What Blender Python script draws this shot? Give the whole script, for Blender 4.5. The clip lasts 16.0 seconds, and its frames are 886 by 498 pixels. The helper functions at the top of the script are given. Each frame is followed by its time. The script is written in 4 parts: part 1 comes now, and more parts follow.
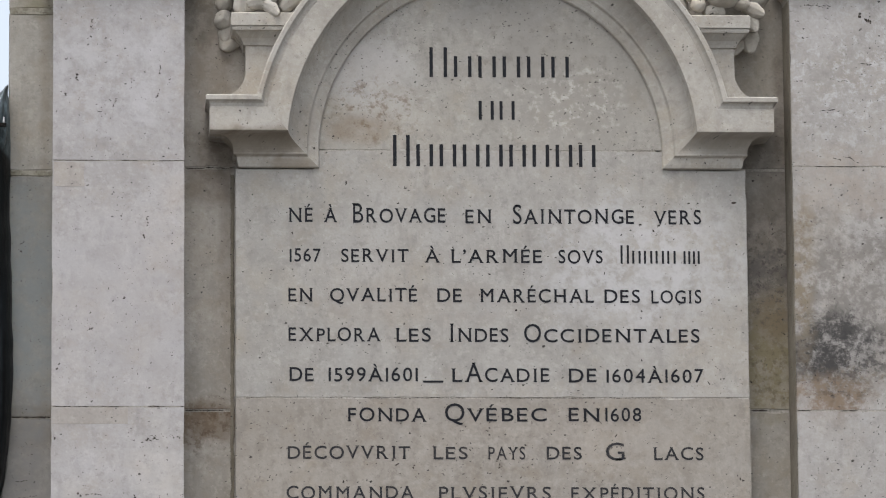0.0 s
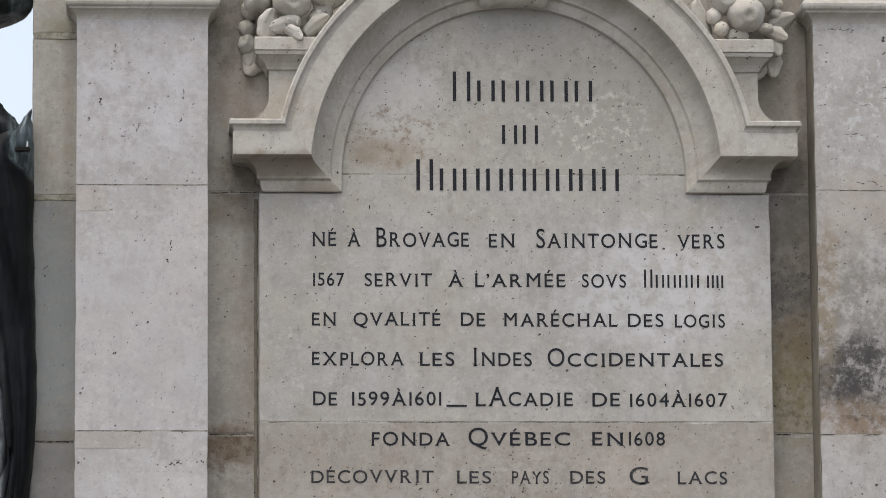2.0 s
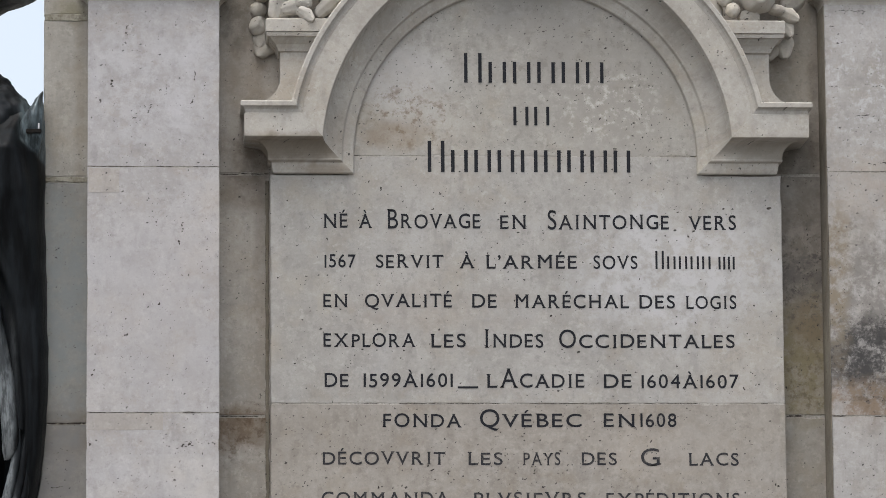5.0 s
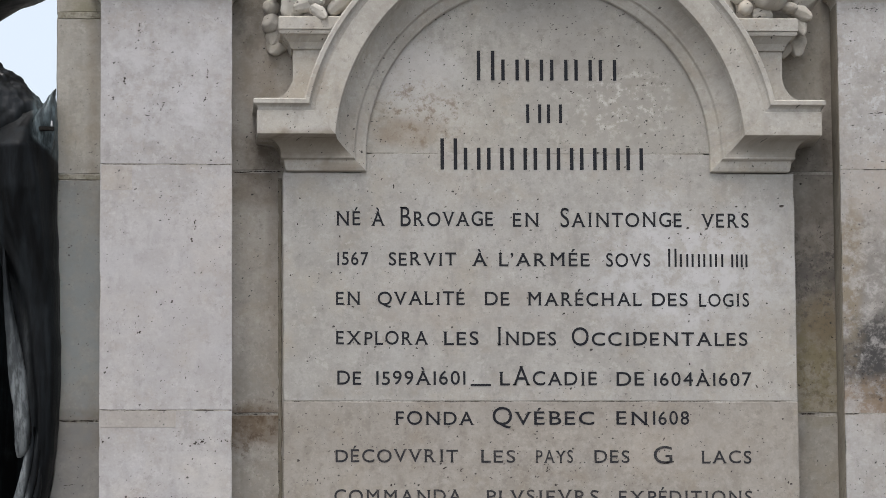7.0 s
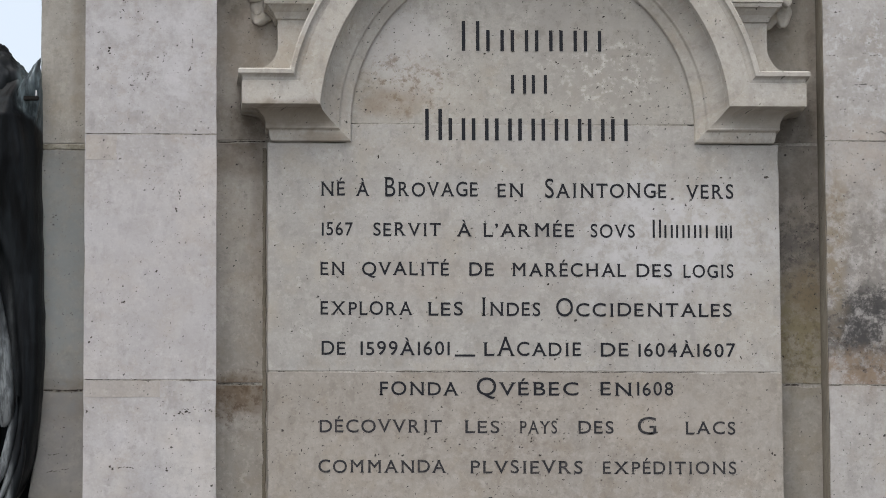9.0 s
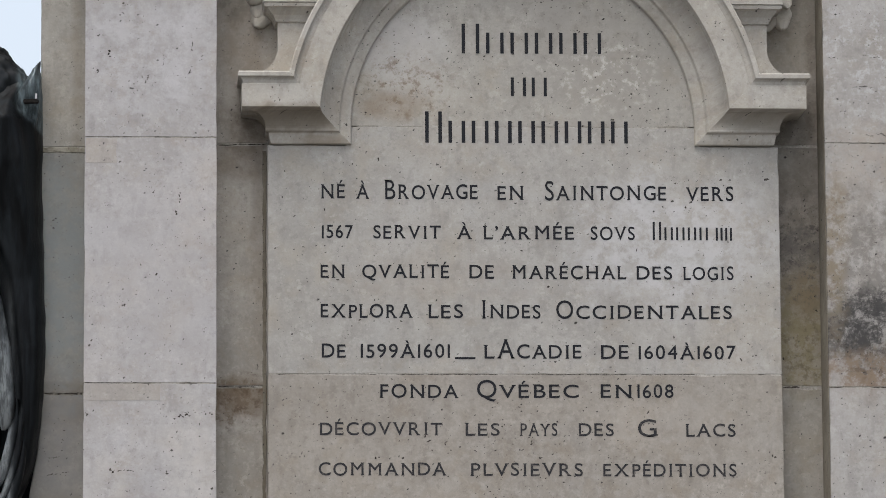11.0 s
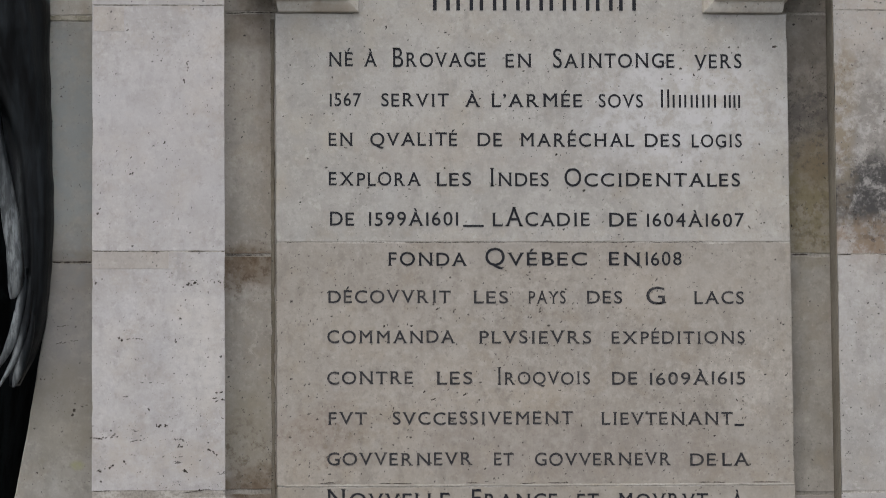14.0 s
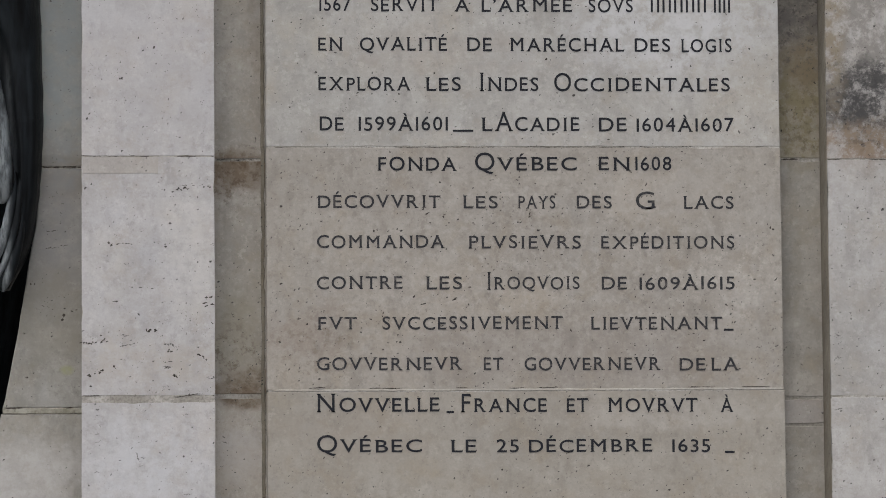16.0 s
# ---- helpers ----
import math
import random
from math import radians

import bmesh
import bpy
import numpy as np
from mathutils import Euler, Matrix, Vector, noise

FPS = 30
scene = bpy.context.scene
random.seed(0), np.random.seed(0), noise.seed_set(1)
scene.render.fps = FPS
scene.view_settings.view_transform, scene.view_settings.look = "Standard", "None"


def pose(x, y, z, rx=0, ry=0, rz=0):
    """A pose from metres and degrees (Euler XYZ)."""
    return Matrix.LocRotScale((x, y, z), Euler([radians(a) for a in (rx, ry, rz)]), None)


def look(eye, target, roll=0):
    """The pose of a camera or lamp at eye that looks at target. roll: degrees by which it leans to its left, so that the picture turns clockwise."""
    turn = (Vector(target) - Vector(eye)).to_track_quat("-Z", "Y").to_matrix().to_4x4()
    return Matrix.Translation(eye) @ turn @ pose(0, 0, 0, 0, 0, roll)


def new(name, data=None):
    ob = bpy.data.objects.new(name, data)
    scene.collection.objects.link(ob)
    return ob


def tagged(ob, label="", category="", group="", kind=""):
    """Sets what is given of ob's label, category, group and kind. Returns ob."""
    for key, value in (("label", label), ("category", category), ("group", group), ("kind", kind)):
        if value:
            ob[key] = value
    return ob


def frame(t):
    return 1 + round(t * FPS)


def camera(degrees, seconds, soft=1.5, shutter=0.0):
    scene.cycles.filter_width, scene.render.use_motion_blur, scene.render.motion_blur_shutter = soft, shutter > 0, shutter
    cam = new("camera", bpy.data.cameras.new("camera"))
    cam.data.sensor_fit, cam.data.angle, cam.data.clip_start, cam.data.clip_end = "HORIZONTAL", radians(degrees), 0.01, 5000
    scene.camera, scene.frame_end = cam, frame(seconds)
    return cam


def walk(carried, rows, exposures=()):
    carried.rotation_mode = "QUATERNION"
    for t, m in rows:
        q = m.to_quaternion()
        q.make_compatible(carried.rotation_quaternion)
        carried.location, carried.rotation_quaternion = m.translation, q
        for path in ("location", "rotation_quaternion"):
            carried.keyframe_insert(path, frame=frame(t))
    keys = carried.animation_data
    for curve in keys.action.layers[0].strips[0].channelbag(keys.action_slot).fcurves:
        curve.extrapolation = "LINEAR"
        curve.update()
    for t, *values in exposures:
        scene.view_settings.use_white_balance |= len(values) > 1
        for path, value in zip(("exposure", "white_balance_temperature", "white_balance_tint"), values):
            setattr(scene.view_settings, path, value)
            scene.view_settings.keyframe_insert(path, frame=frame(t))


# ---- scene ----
cam = camera(11.194, 16.0, soft=0.9, shutter=0.4)
EYE = Vector((-1.0764, -13.3, 1.6))
# seconds, yaw (to the left), pitch, roll
ROWS = [
    (0.0, -3.987, 8.555, -0.431), (0.2, -3.897, 8.656, -0.439), (0.5, -3.967, 8.758, -0.450), (0.8, -3.915, 8.903, -0.443),
    (1.0, -3.850, 8.992, -0.439), (1.2, -3.810, 9.049, -0.433), (1.5, -3.735, 9.050, -0.424), (1.8, -3.702, 9.002, -0.420),
    (2.0, -3.689, 8.864, -0.418), (2.2, -3.712, 8.799, -0.416), (2.5, -3.733, 8.755, -0.413), (2.8, -3.738, 8.733, -0.397),
    (3.0, -3.702, 8.700, -0.386), (3.2, -3.694, 8.667, -0.380), (3.5, -3.662, 8.644, -0.370), (4.0, -3.619, 8.635, -0.391),
    (6.5, -3.439, 8.613, -0.409), (6.8, -3.412, 8.603, -0.397), (7.0, -3.378, 8.603, -0.389), (7.3, -3.381, 8.580, -0.401),
    (7.5, -3.388, 8.568, -0.409), (7.8, -3.402, 8.540, -0.415), (8.0, -3.431, 8.488, -0.419), (8.3, -3.503, 8.383, -0.379),
    (8.5, -3.524, 8.350, -0.353), (8.8, -3.558, 8.282, -0.313), (9.0, -3.574, 8.227, -0.286), (9.2, -3.580, 8.159, -0.292),
    (11.3, -3.568, 8.320, -0.391), (11.4, -3.566, 8.478, -0.416), (11.5, -3.552, 8.658, -0.441), (11.7, -3.544, 8.881, -0.417),
    (11.9, -3.510, 9.001, -0.394), (12.0, -3.495, 8.992, -0.382), (12.1, -3.487, 8.834, -0.389), (12.3, -3.494, 8.172, -0.402),
    (12.5, -3.486, 7.527, -0.416), (12.7, -3.476, 7.010, -0.416), (13.0, -3.468, 6.664, -0.416), (13.2, -3.460, 6.532, -0.422),
    (13.5, -3.449, 6.718, -0.432), (13.6, -3.452, 6.797, -0.435), (13.8, -3.462, 6.751, -0.442), (14.0, -3.457, 6.587, -0.449),
    (14.2, -3.475, 6.417, -0.449), (14.5, -3.498, 6.159, -0.450), (14.8, -3.555, 5.929, -0.454), (15.0, -3.561, 5.818, -0.456),
    (15.2, -3.564, 5.707, -0.456), (15.5, -3.570, 5.555, -0.457), (15.8, -3.584, 5.447, -0.458), (16.0, -3.579, 5.380, -0.459),
]


def heading(yaw, pitch):
    a, b = radians(yaw), radians(pitch)
    return Vector((-math.sin(a) * math.cos(b), math.cos(a) * math.cos(b), math.sin(b)))


EXPOSURES = [(0.0, 0.33), (9.2, 0.31), (12.5, 0.22), (16.0, 0.22)]
walk(cam, [(t, look(EYE, EYE + heading(yaw, pitch), roll)) for t, yaw, pitch, roll in ROWS], EXPOSURES)

# ---- light: a bright overcast sky ----
world = bpy.data.worlds.new("overcast_sky")
scene.world = world
world.use_nodes = True
wt = world.node_tree
sky = wt.nodes.new("ShaderNodeTexSky")
sky.sky_type, sky.sun_disc = "NISHITA", False
sky.sun_elevation, sky.sun_rotation = radians(68), radians(205)
sky.air_density, sky.dust_density, sky.ozone_density = 1.0, 4.0, 1.0
pale = wt.nodes.new("ShaderNodeHueSaturation")
pale.inputs["Saturation"].default_value = 0.5
wt.links.new(sky.outputs[0], pale.inputs["Color"])
wt.links.new(pale.outputs[0], wt.nodes["Background"].inputs[0])
wt.nodes["Background"].inputs[1].default_value = 0.215
sun = new("sun", bpy.data.lights.new("sun", "SUN"))
sun.data.energy, sun.data.angle, sun.data.color = 0.8, radians(40), (1.0, 0.97, 0.93)
sun.matrix_world = look((-2.0, -4.3, 11.7), (0, 0, 0))


# ---- materials ----
class Nodes:
    """Short hand for a material's node tree."""

    def __init__(self, name, rough=0.85):
        self.mat = bpy.data.materials.new(name)
        self.mat.use_nodes = True
        self.tree = self.mat.node_tree
        self.bsdf = self.tree.nodes["Principled BSDF"]
        self.bsdf.inputs["Roughness"].default_value = rough

    def put(self, socket, value):
        if isinstance(value, bpy.types.NodeSocket):
            self.tree.links.new(value, socket)
        else:
            socket.default_value = value

    def math(self, op, a, b=0.0, c=None):
        n = self.tree.nodes.new("ShaderNodeMath")
        n.operation = op
        self.put(n.inputs[0], a)
        self.put(n.inputs[1], b)
        if c is not None:
            self.put(n.inputs[2], c)
        return n.outputs[0]

    def span(self, value, lo, hi, out_lo=0.0, out_hi=1.0):
        n = self.tree.nodes.new("ShaderNodeMapRange")
        n.interpolation_type = "SMOOTHSTEP"
        for i, v in enumerate((value, lo, hi, out_lo, out_hi)):
            self.put(n.inputs[i], v)
        return n.outputs[0]

    def vec(self, x, y, z):
        n = self.tree.nodes.new("ShaderNodeCombineXYZ")
        for i, v in enumerate((x, y, z)):
            self.put(n.inputs[i], v)
        return n.outputs[0]

    def noise(self, vector, scale, detail=4.0, rough=0.55):
        n = self.tree.nodes.new("ShaderNodeTexNoise")
        self.put(n.inputs["Vector"], vector)
        n.inputs["Scale"].default_value, n.inputs["Detail"].default_value, n.inputs["Roughness"].default_value = scale, detail, rough
        return n.outputs[0]

    def cells(self, vector, scale):
        n = self.tree.nodes.new("ShaderNodeTexVoronoi")
        n.voronoi_dimensions = "2D"
        self.put(n.inputs["Vector"], vector)
        n.inputs["Scale"].default_value = scale
        split = self.tree.nodes.new("ShaderNodeSeparateColor")
        self.tree.links.new(n.outputs["Color"], split.inputs[0])
        return n.outputs["Distance"], split.outputs[0], split.outputs[1]

    def mix(self, factor, a, b):
        n = self.tree.nodes.new("ShaderNodeMix")
        n.data_type = "RGBA"
        for socket, v in ((n.inputs[0], factor), (n.inputs[6], a), (n.inputs[7], b)):
            self.put(socket, (*v, 1.0) if isinstance(v, tuple) and len(v) == 3 else v)
        return n.outputs[2]

    def place(self):
        """World x, y, z."""
        g = self.tree.nodes.new("ShaderNodeNewGeometry")
        s = self.tree.nodes.new("ShaderNodeSeparateXYZ")
        self.tree.links.new(g.outputs["Position"], s.inputs[0])
        return s.outputs

    def random(self):
        return self.tree.nodes.new("ShaderNodeObjectInfo").outputs["Random"]

    def finish(self, colour, height=None, strength=0.3, distance=0.003):
        self.put(self.bsdf.inputs["Base Color"], colour)
        if height is not None:
            b = self.tree.nodes.new("ShaderNodeBump")
            b.inputs["Strength"].default_value, b.inputs["Distance"].default_value = strength, distance
            self.tree.links.new(height, b.inputs["Height"])
            self.tree.links.new(b.outputs[0], self.bsdf.inputs["Normal"])
        return self.mat


def limestone(name, light, dark, pits=1.0, dashes=0.0, blotch=0.5, stains=(), vary=0.05, rough=0.88, solid=0.22, flecks=()):
    """Pale pitted limestone. stains: x, z, half width, half height, colour, amount; some put shade into the colour."""
    light, dark = ((c[0] * 0.785, c[1] * 0.778, c[2] * 0.746) for c in (light, dark))
    n = Nodes(name, rough)
    x, y, z = n.place()
    rnd = n.random()
    u, v = n.math("MULTIPLY_ADD", y, 0.7, x), n.math("MULTIPLY_ADD", y, 0.35, z)
    p = n.vec(u, v, n.math("MULTIPLY", rnd, 17.0))
    flat = n.vec(n.math("MULTIPLY_ADD", rnd, 9.0, u), v, 0.0)
    broad = n.noise(p, 2.3, 7.0, 0.6)
    cloud = n.noise(p, 11.0, 6.0, 0.62)
    grain = n.noise(p, 160.0, 3.0)
    specks = n.noise(p, 46.0, 3.0, 0.6)
    base = n.mix(n.span(n.math("MULTIPLY_ADD", cloud, 0.6, n.math("MULTIPLY", broad, 0.7)), 0.42, 0.86), dark, light)
    base = n.mix(n.math("MULTIPLY", n.span(broad, 0.52, 0.70), 0.35 * blotch), base, tuple(c * k for c, k in zip(light, (0.93, 0.83, 0.69))))
    base = n.mix(n.math("MULTIPLY", n.span(specks, 0.58, 0.70), 0.34 * blotch), base, tuple(min(0.8, c * 1.28) for c in light))
    base = n.mix(n.math("MULTIPLY", n.span(n.noise(p, 27.0, 5.0, 0.7), 0.56, 0.75), 0.24 * blotch), base, tuple(c * 0.72 for c in dark))
    smear = n.noise(n.vec(u, v, n.math("MULTIPLY_ADD", rnd, 13.0, 5.0)), 8.0, 8.0, 0.70)
    base = n.mix(n.math("MULTIPLY", n.span(smear, 0.50, 0.66), 0.40 * blotch), base, tuple(c * k for c, k in zip(dark, (0.90, 0.80, 0.66))))
    base = n.mix(n.math("MULTIPLY", n.span(smear, 0.49, 0.36), 0.48 * blotch), base, tuple(min(0.75, c * k) for c, k in zip(light, (1.08, 1.09, 1.11))))
    smudge = n.noise(n.vec(u, v, n.math("MULTIPLY_ADD", rnd, 7.0, 2.0)), 34.0, 7.0, 0.74)
    base = n.mix(n.math("MULTIPLY", n.span(smudge, 0.54, 0.67), 0.46 * blotch), base, tuple(c * 0.66 for c in dark))
    wash = n.noise(n.vec(n.math("MULTIPLY", u, 1.6), n.math("MULTIPLY", v, 0.7), n.math("MULTIPLY_ADD", rnd, 5.0, 8.0)), 14.0, 6.0, 0.6)
    base = n.mix(n.math("MULTIPLY", n.span(wash, 0.53, 0.66), 0.42 * blotch), base, tuple(c * 0.78 for c in dark))
    tint = n.noise(n.vec(u, v, n.math("MULTIPLY_ADD", rnd, 3.0, 21.0)), 6.5, 6.0, 0.62)
    mid = tuple((a + b) / 2 for a, b in zip(light, dark))
    base = n.mix(n.span(tint, 0.54, 0.70, 0.0, 0.45), base, tuple(c * k for c, k in zip(mid, (1.03, 0.97, 0.86))))
    base = n.mix(n.span(tint, 0.46, 0.32, 0.0, 0.45), base, tuple(c * k for c, k in zip(mid, (1.05, 1.08, 1.13))))
    patch = n.noise(n.vec(u, v, n.math("MULTIPLY_ADD", rnd, 4.0, 31.0)), 52.0, 5.0, 0.68)
    base = n.mix(n.span(patch, 0.55, 0.66, 0.0, 0.34 * blotch), base, tuple(c * 0.70 for c in dark))
    base = n.mix(n.span(patch, 0.45, 0.35, 0.0, 0.34 * blotch), base, tuple(min(0.72, c * 1.16) for c in light))
    hsv = n.tree.nodes.new("ShaderNodeHueSaturation")
    n.put(hsv.inputs["Value"], n.span(rnd, 0.0, 1.0, 1.0 - vary, 1.0 + vary * 0.6))
    n.put(hsv.inputs["Color"], base)
    base = n.mix(n.span(grain, 0.32, 0.68, 0.0, 0.13), hsv.outputs[0], tuple(c * 0.6 for c in dark))
    warp = n.math("MULTIPLY", n.math("SUBTRACT", n.noise(p, 6.0, 4.0, 0.7), 0.5), 1.6)
    mottle = n.noise(p, 21.0, 8.0, 0.76)
    flakes = n.span(n.noise(n.vec(u, v, 4.4), 17.0, 7.0, 0.72), 0.605, 0.645)
    base = n.mix(n.math("MULTIPLY", flakes, 0.5 * blotch), base, tuple(min(0.75, c * 1.12) for c in light))
    for cx, cz, rx, rz, colour, amount in stains:
        dx, dz = n.math("DIVIDE", n.math("SUBTRACT", x, cx), rx), n.math("DIVIDE", n.math("SUBTRACT", z, cz), rz)
        d = n.math("SQRT", n.math("ADD", n.math("MULTIPLY", dx, dx), n.math("MULTIPLY", dz, dz)))
        m = n.span(n.math("ADD", d, warp), 1.05, 0.35)
        m = n.math("MULTIPLY", m, n.span(mottle, 0.40, 0.58, solid, 1.0))
        base = n.mix(n.math("MULTIPLY", m, amount), base, tuple(c * 0.80 for c in colour))
    for cx, cz, rx, rz, colour, amount in flecks:
        dx, dz = n.math("DIVIDE", n.math("SUBTRACT", x, cx), rx), n.math("DIVIDE", n.math("SUBTRACT", z, cz), rz)
        d = n.math("SQRT", n.math("ADD", n.math("MULTIPLY", dx, dx), n.math("MULTIPLY", dz, dz)))
        m = n.math("MULTIPLY", n.span(n.math("ADD", d, warp), 1.2, 0.3), n.span(n.noise(n.vec(u, v, cx), 38.0, 7.0, 0.72), 0.49, 0.64))
        base = n.mix(n.math("MULTIPLY", m, amount), base, tuple(c * 0.80 for c in colour))
    # pits and short seams left by shells
    wob = n.noise(p, 120.0, 3.0, 0.7)
    fx, fz = n.math("MULTIPLY_ADD", wob, 0.011, n.math("MULTIPLY_ADD", rnd, 9.0, u)), n.math("MULTIPLY_ADD", wob, 0.014, v)
    spread = n.span(n.noise(p, 3.5, 3.0), 0.40, 0.66)
    holes = 0.0
    for scale, lean, share, size in ((38.0, 1.35, 0.34, 0.095), (75.0, 1.1, 0.13, 0.15), (17.0, 1.6, 0.26, 0.070)):
        d, r, q = n.cells(n.vec(fx, n.math("MULTIPLY", fz, lean), 0.0), scale)
        there = n.math("GREATER_THAN", r, n.math("SUBTRACT", 1.0, n.math("MULTIPLY_ADD", spread, share * pits, share * pits * 0.25)))
        radius = n.math("MULTIPLY_ADD", n.math("MULTIPLY", q, q), size * 0.75, size * 0.35)
        hole = n.math("MULTIPLY", there, n.span(n.math("SUBTRACT", radius, d), -size * 0.3, size * 0.3))
        holes = n.math("MAXIMUM", hole, holes)
    if dashes:
        seam = n.math("MULTIPLY_ADD", n.noise(p, 24.0, 5.0, 0.65), 0.045, fz)
        d, r, _ = n.cells(n.vec(n.math("MULTIPLY", fx, 6.0), n.math("MULTIPLY", seam, 66.0), 0.0), 1.3)
        radius = n.math("MULTIPLY", n.math("SUBTRACT", r, n.math("MAXIMUM", n.span(z, 2.55, 2.95, 1.0 - 0.36 * dashes, 1.0 - 0.14 * dashes), n.span(z, 2.43, 2.37, 0.0, 0.86))), 0.85)
        line = n.math("MULTIPLY", n.span(n.math("SUBTRACT", radius, d), -0.02, 0.06), n.span(n.noise(p, 55.0, 4.0, 0.65), 0.40, 0.50))
        holes = n.math("MAXIMUM", line, holes)
        d, r, _ = n.cells(n.vec(n.math("MULTIPLY", fx, 24.0), n.math("MULTIPLY", fz, 5.0), 0.0), 1.2)
        radius = n.math("MULTIPLY", n.math("SUBTRACT", r, 1.0 - 0.13 * dashes), 1.0)
        line = n.math("MULTIPLY", n.span(n.math("SUBTRACT", radius, d), -0.02, 0.06), n.span(n.noise(p, 60.0, 3.0), 0.50, 0.60))
        holes = n.math("MAXIMUM", line, holes)
    base = n.mix(n.math("MULTIPLY", holes, 0.95), base, (0.035, 0.030, 0.026))
    height = n.math("SUBTRACT", n.math("MULTIPLY_ADD", grain, 0.25, n.math("MULTIPLY", cloud, 0.5)), n.math("MULTIPLY", holes, 1.2))
    return n.finish(base, height, 0.28, 0.003)


BROWN, OLIVE, BLACK, RUST, PALE = (0.20, 0.15, 0.10), (0.20, 0.18, 0.10), (0.055, 0.052, 0.05), (0.26, 0.19, 0.13), (0.62, 0.59, 0.55)
MAT_PIER = limestone("pilaster_limestone", (0.548, 0.531, 0.540), (0.432, 0.414, 0.414), 0.30, 0.5, 0.85, [
    (-1.10, 2.22, 0.26, 0.26, (0.60, 0.60, 0.61), 0.6), (-1.00, 2.86, 0.10, 0.28, PALE, 0.5), (-1.25, 2.75, 0.10, 0.20, PALE, 0.3), (-1.12, 2.52, 0.28, 0.10, (0.47, 0.42, 0.36), 0.5), (-1.12, 3.46, 0.28, 0.34, (0.47, 0.45, 0.445), 0.55), (-1.12, 4.12, 0.30, 0.26, (0.63, 0.62, 0.63), 0.5)])
MAT_PIER_RIGHT = limestone("stained_pilaster_limestone", (0.530, 0.511, 0.503), (0.40, 0.382, 0.367), 0.95, 0.5, 0.8, [
    (1.06, 3.44, 0.38, 0.40, (0.24, 0.222, 0.20), 0.85), (1.03, 3.29, 0.20, 0.17, BLACK, 0.95), (0.97, 3.27, 0.13, 0.10, BLACK, 0.7), (0.98, 3.17, 0.24, 0.09, RUST, 0.9), (0.93, 3.55, 0.055, 0.36, (0.27, 0.215, 0.14), 0.75), (1.10, 3.80, 0.25, 0.13, (0.44, 0.375, 0.315), 0.5)], flecks=[(1.10, 4.15, 0.32, 0.26, (0.66, 0.655, 0.665), 0.6), (1.02, 3.30, 0.26, 0.17, (0.05, 0.048, 0.046), 0.9), (1.05, 3.20, 0.28, 0.07, (0.16, 0.115, 0.07), 0.7), (1.05, 3.60, 0.30, 0.22, (0.17, 0.15, 0.125), 0.4)])
# stains, plus broad patches that paint the shade between figure and pilaster
MAT_WALL = limestone("shaded_body_limestone", (0.375, 0.360, 0.335), (0.275, 0.261, 0.237), 0.4, 0.3, 0.9, [
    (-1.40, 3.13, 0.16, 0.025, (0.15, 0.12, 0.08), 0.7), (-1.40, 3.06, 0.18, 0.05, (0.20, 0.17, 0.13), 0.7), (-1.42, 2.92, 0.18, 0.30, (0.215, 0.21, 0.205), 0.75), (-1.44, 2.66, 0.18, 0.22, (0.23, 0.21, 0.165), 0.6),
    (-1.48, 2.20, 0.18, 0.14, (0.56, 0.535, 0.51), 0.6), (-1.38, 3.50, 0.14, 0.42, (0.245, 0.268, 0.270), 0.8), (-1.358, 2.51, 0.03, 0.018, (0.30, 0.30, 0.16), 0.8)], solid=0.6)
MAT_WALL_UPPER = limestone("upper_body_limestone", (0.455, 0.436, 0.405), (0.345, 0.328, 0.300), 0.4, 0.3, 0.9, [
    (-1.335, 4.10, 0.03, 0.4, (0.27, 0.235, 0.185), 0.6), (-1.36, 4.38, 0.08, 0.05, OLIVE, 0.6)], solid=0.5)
# brown stains; the patches at 3.93 and 4.45 paint shade beside impost and carving
MAT_RECESS_LEFT = limestone("recess_limestone", (0.52, 0.487, 0.450), (0.37, 0.343, 0.312), 0.5, 0.5, 0.9, [
    (-0.85, 3.10, 0.17, 0.08, (0.16, 0.11, 0.065), 0.85), (-0.85, 3.82, 0.13, 0.08, (0.22, 0.18, 0.14), 0.55), (-0.84, 4.18, 0.09, 0.16, (0.27, 0.22, 0.17), 0.6), (-0.82, 3.93, 0.10, 0.12, (0.15, 0.12, 0.09), 0.85), (-0.86, 4.45, 0.12, 0.22, (0.16, 0.14, 0.11), 0.9),
    (-0.79, 3.60, 0.035, 0.6, (0.22, 0.18, 0.14), 0.4), (-0.85, 2.60, 0.12, 0.24, (0.30, 0.27, 0.20), 0.5), (-0.83, 2.45, 0.17, 0.07, (0.16, 0.11, 0.065), 0.85), (-0.86, 2.26, 0.12, 0.12, (0.50, 0.47, 0.44), 0.6)], solid=0.6, flecks=[(-0.84, 3.08, 0.20, 0.12, (0.12, 0.08, 0.045), 0.7), (-0.86, 2.52, 0.16, 0.14, (0.12, 0.085, 0.05), 0.6)])
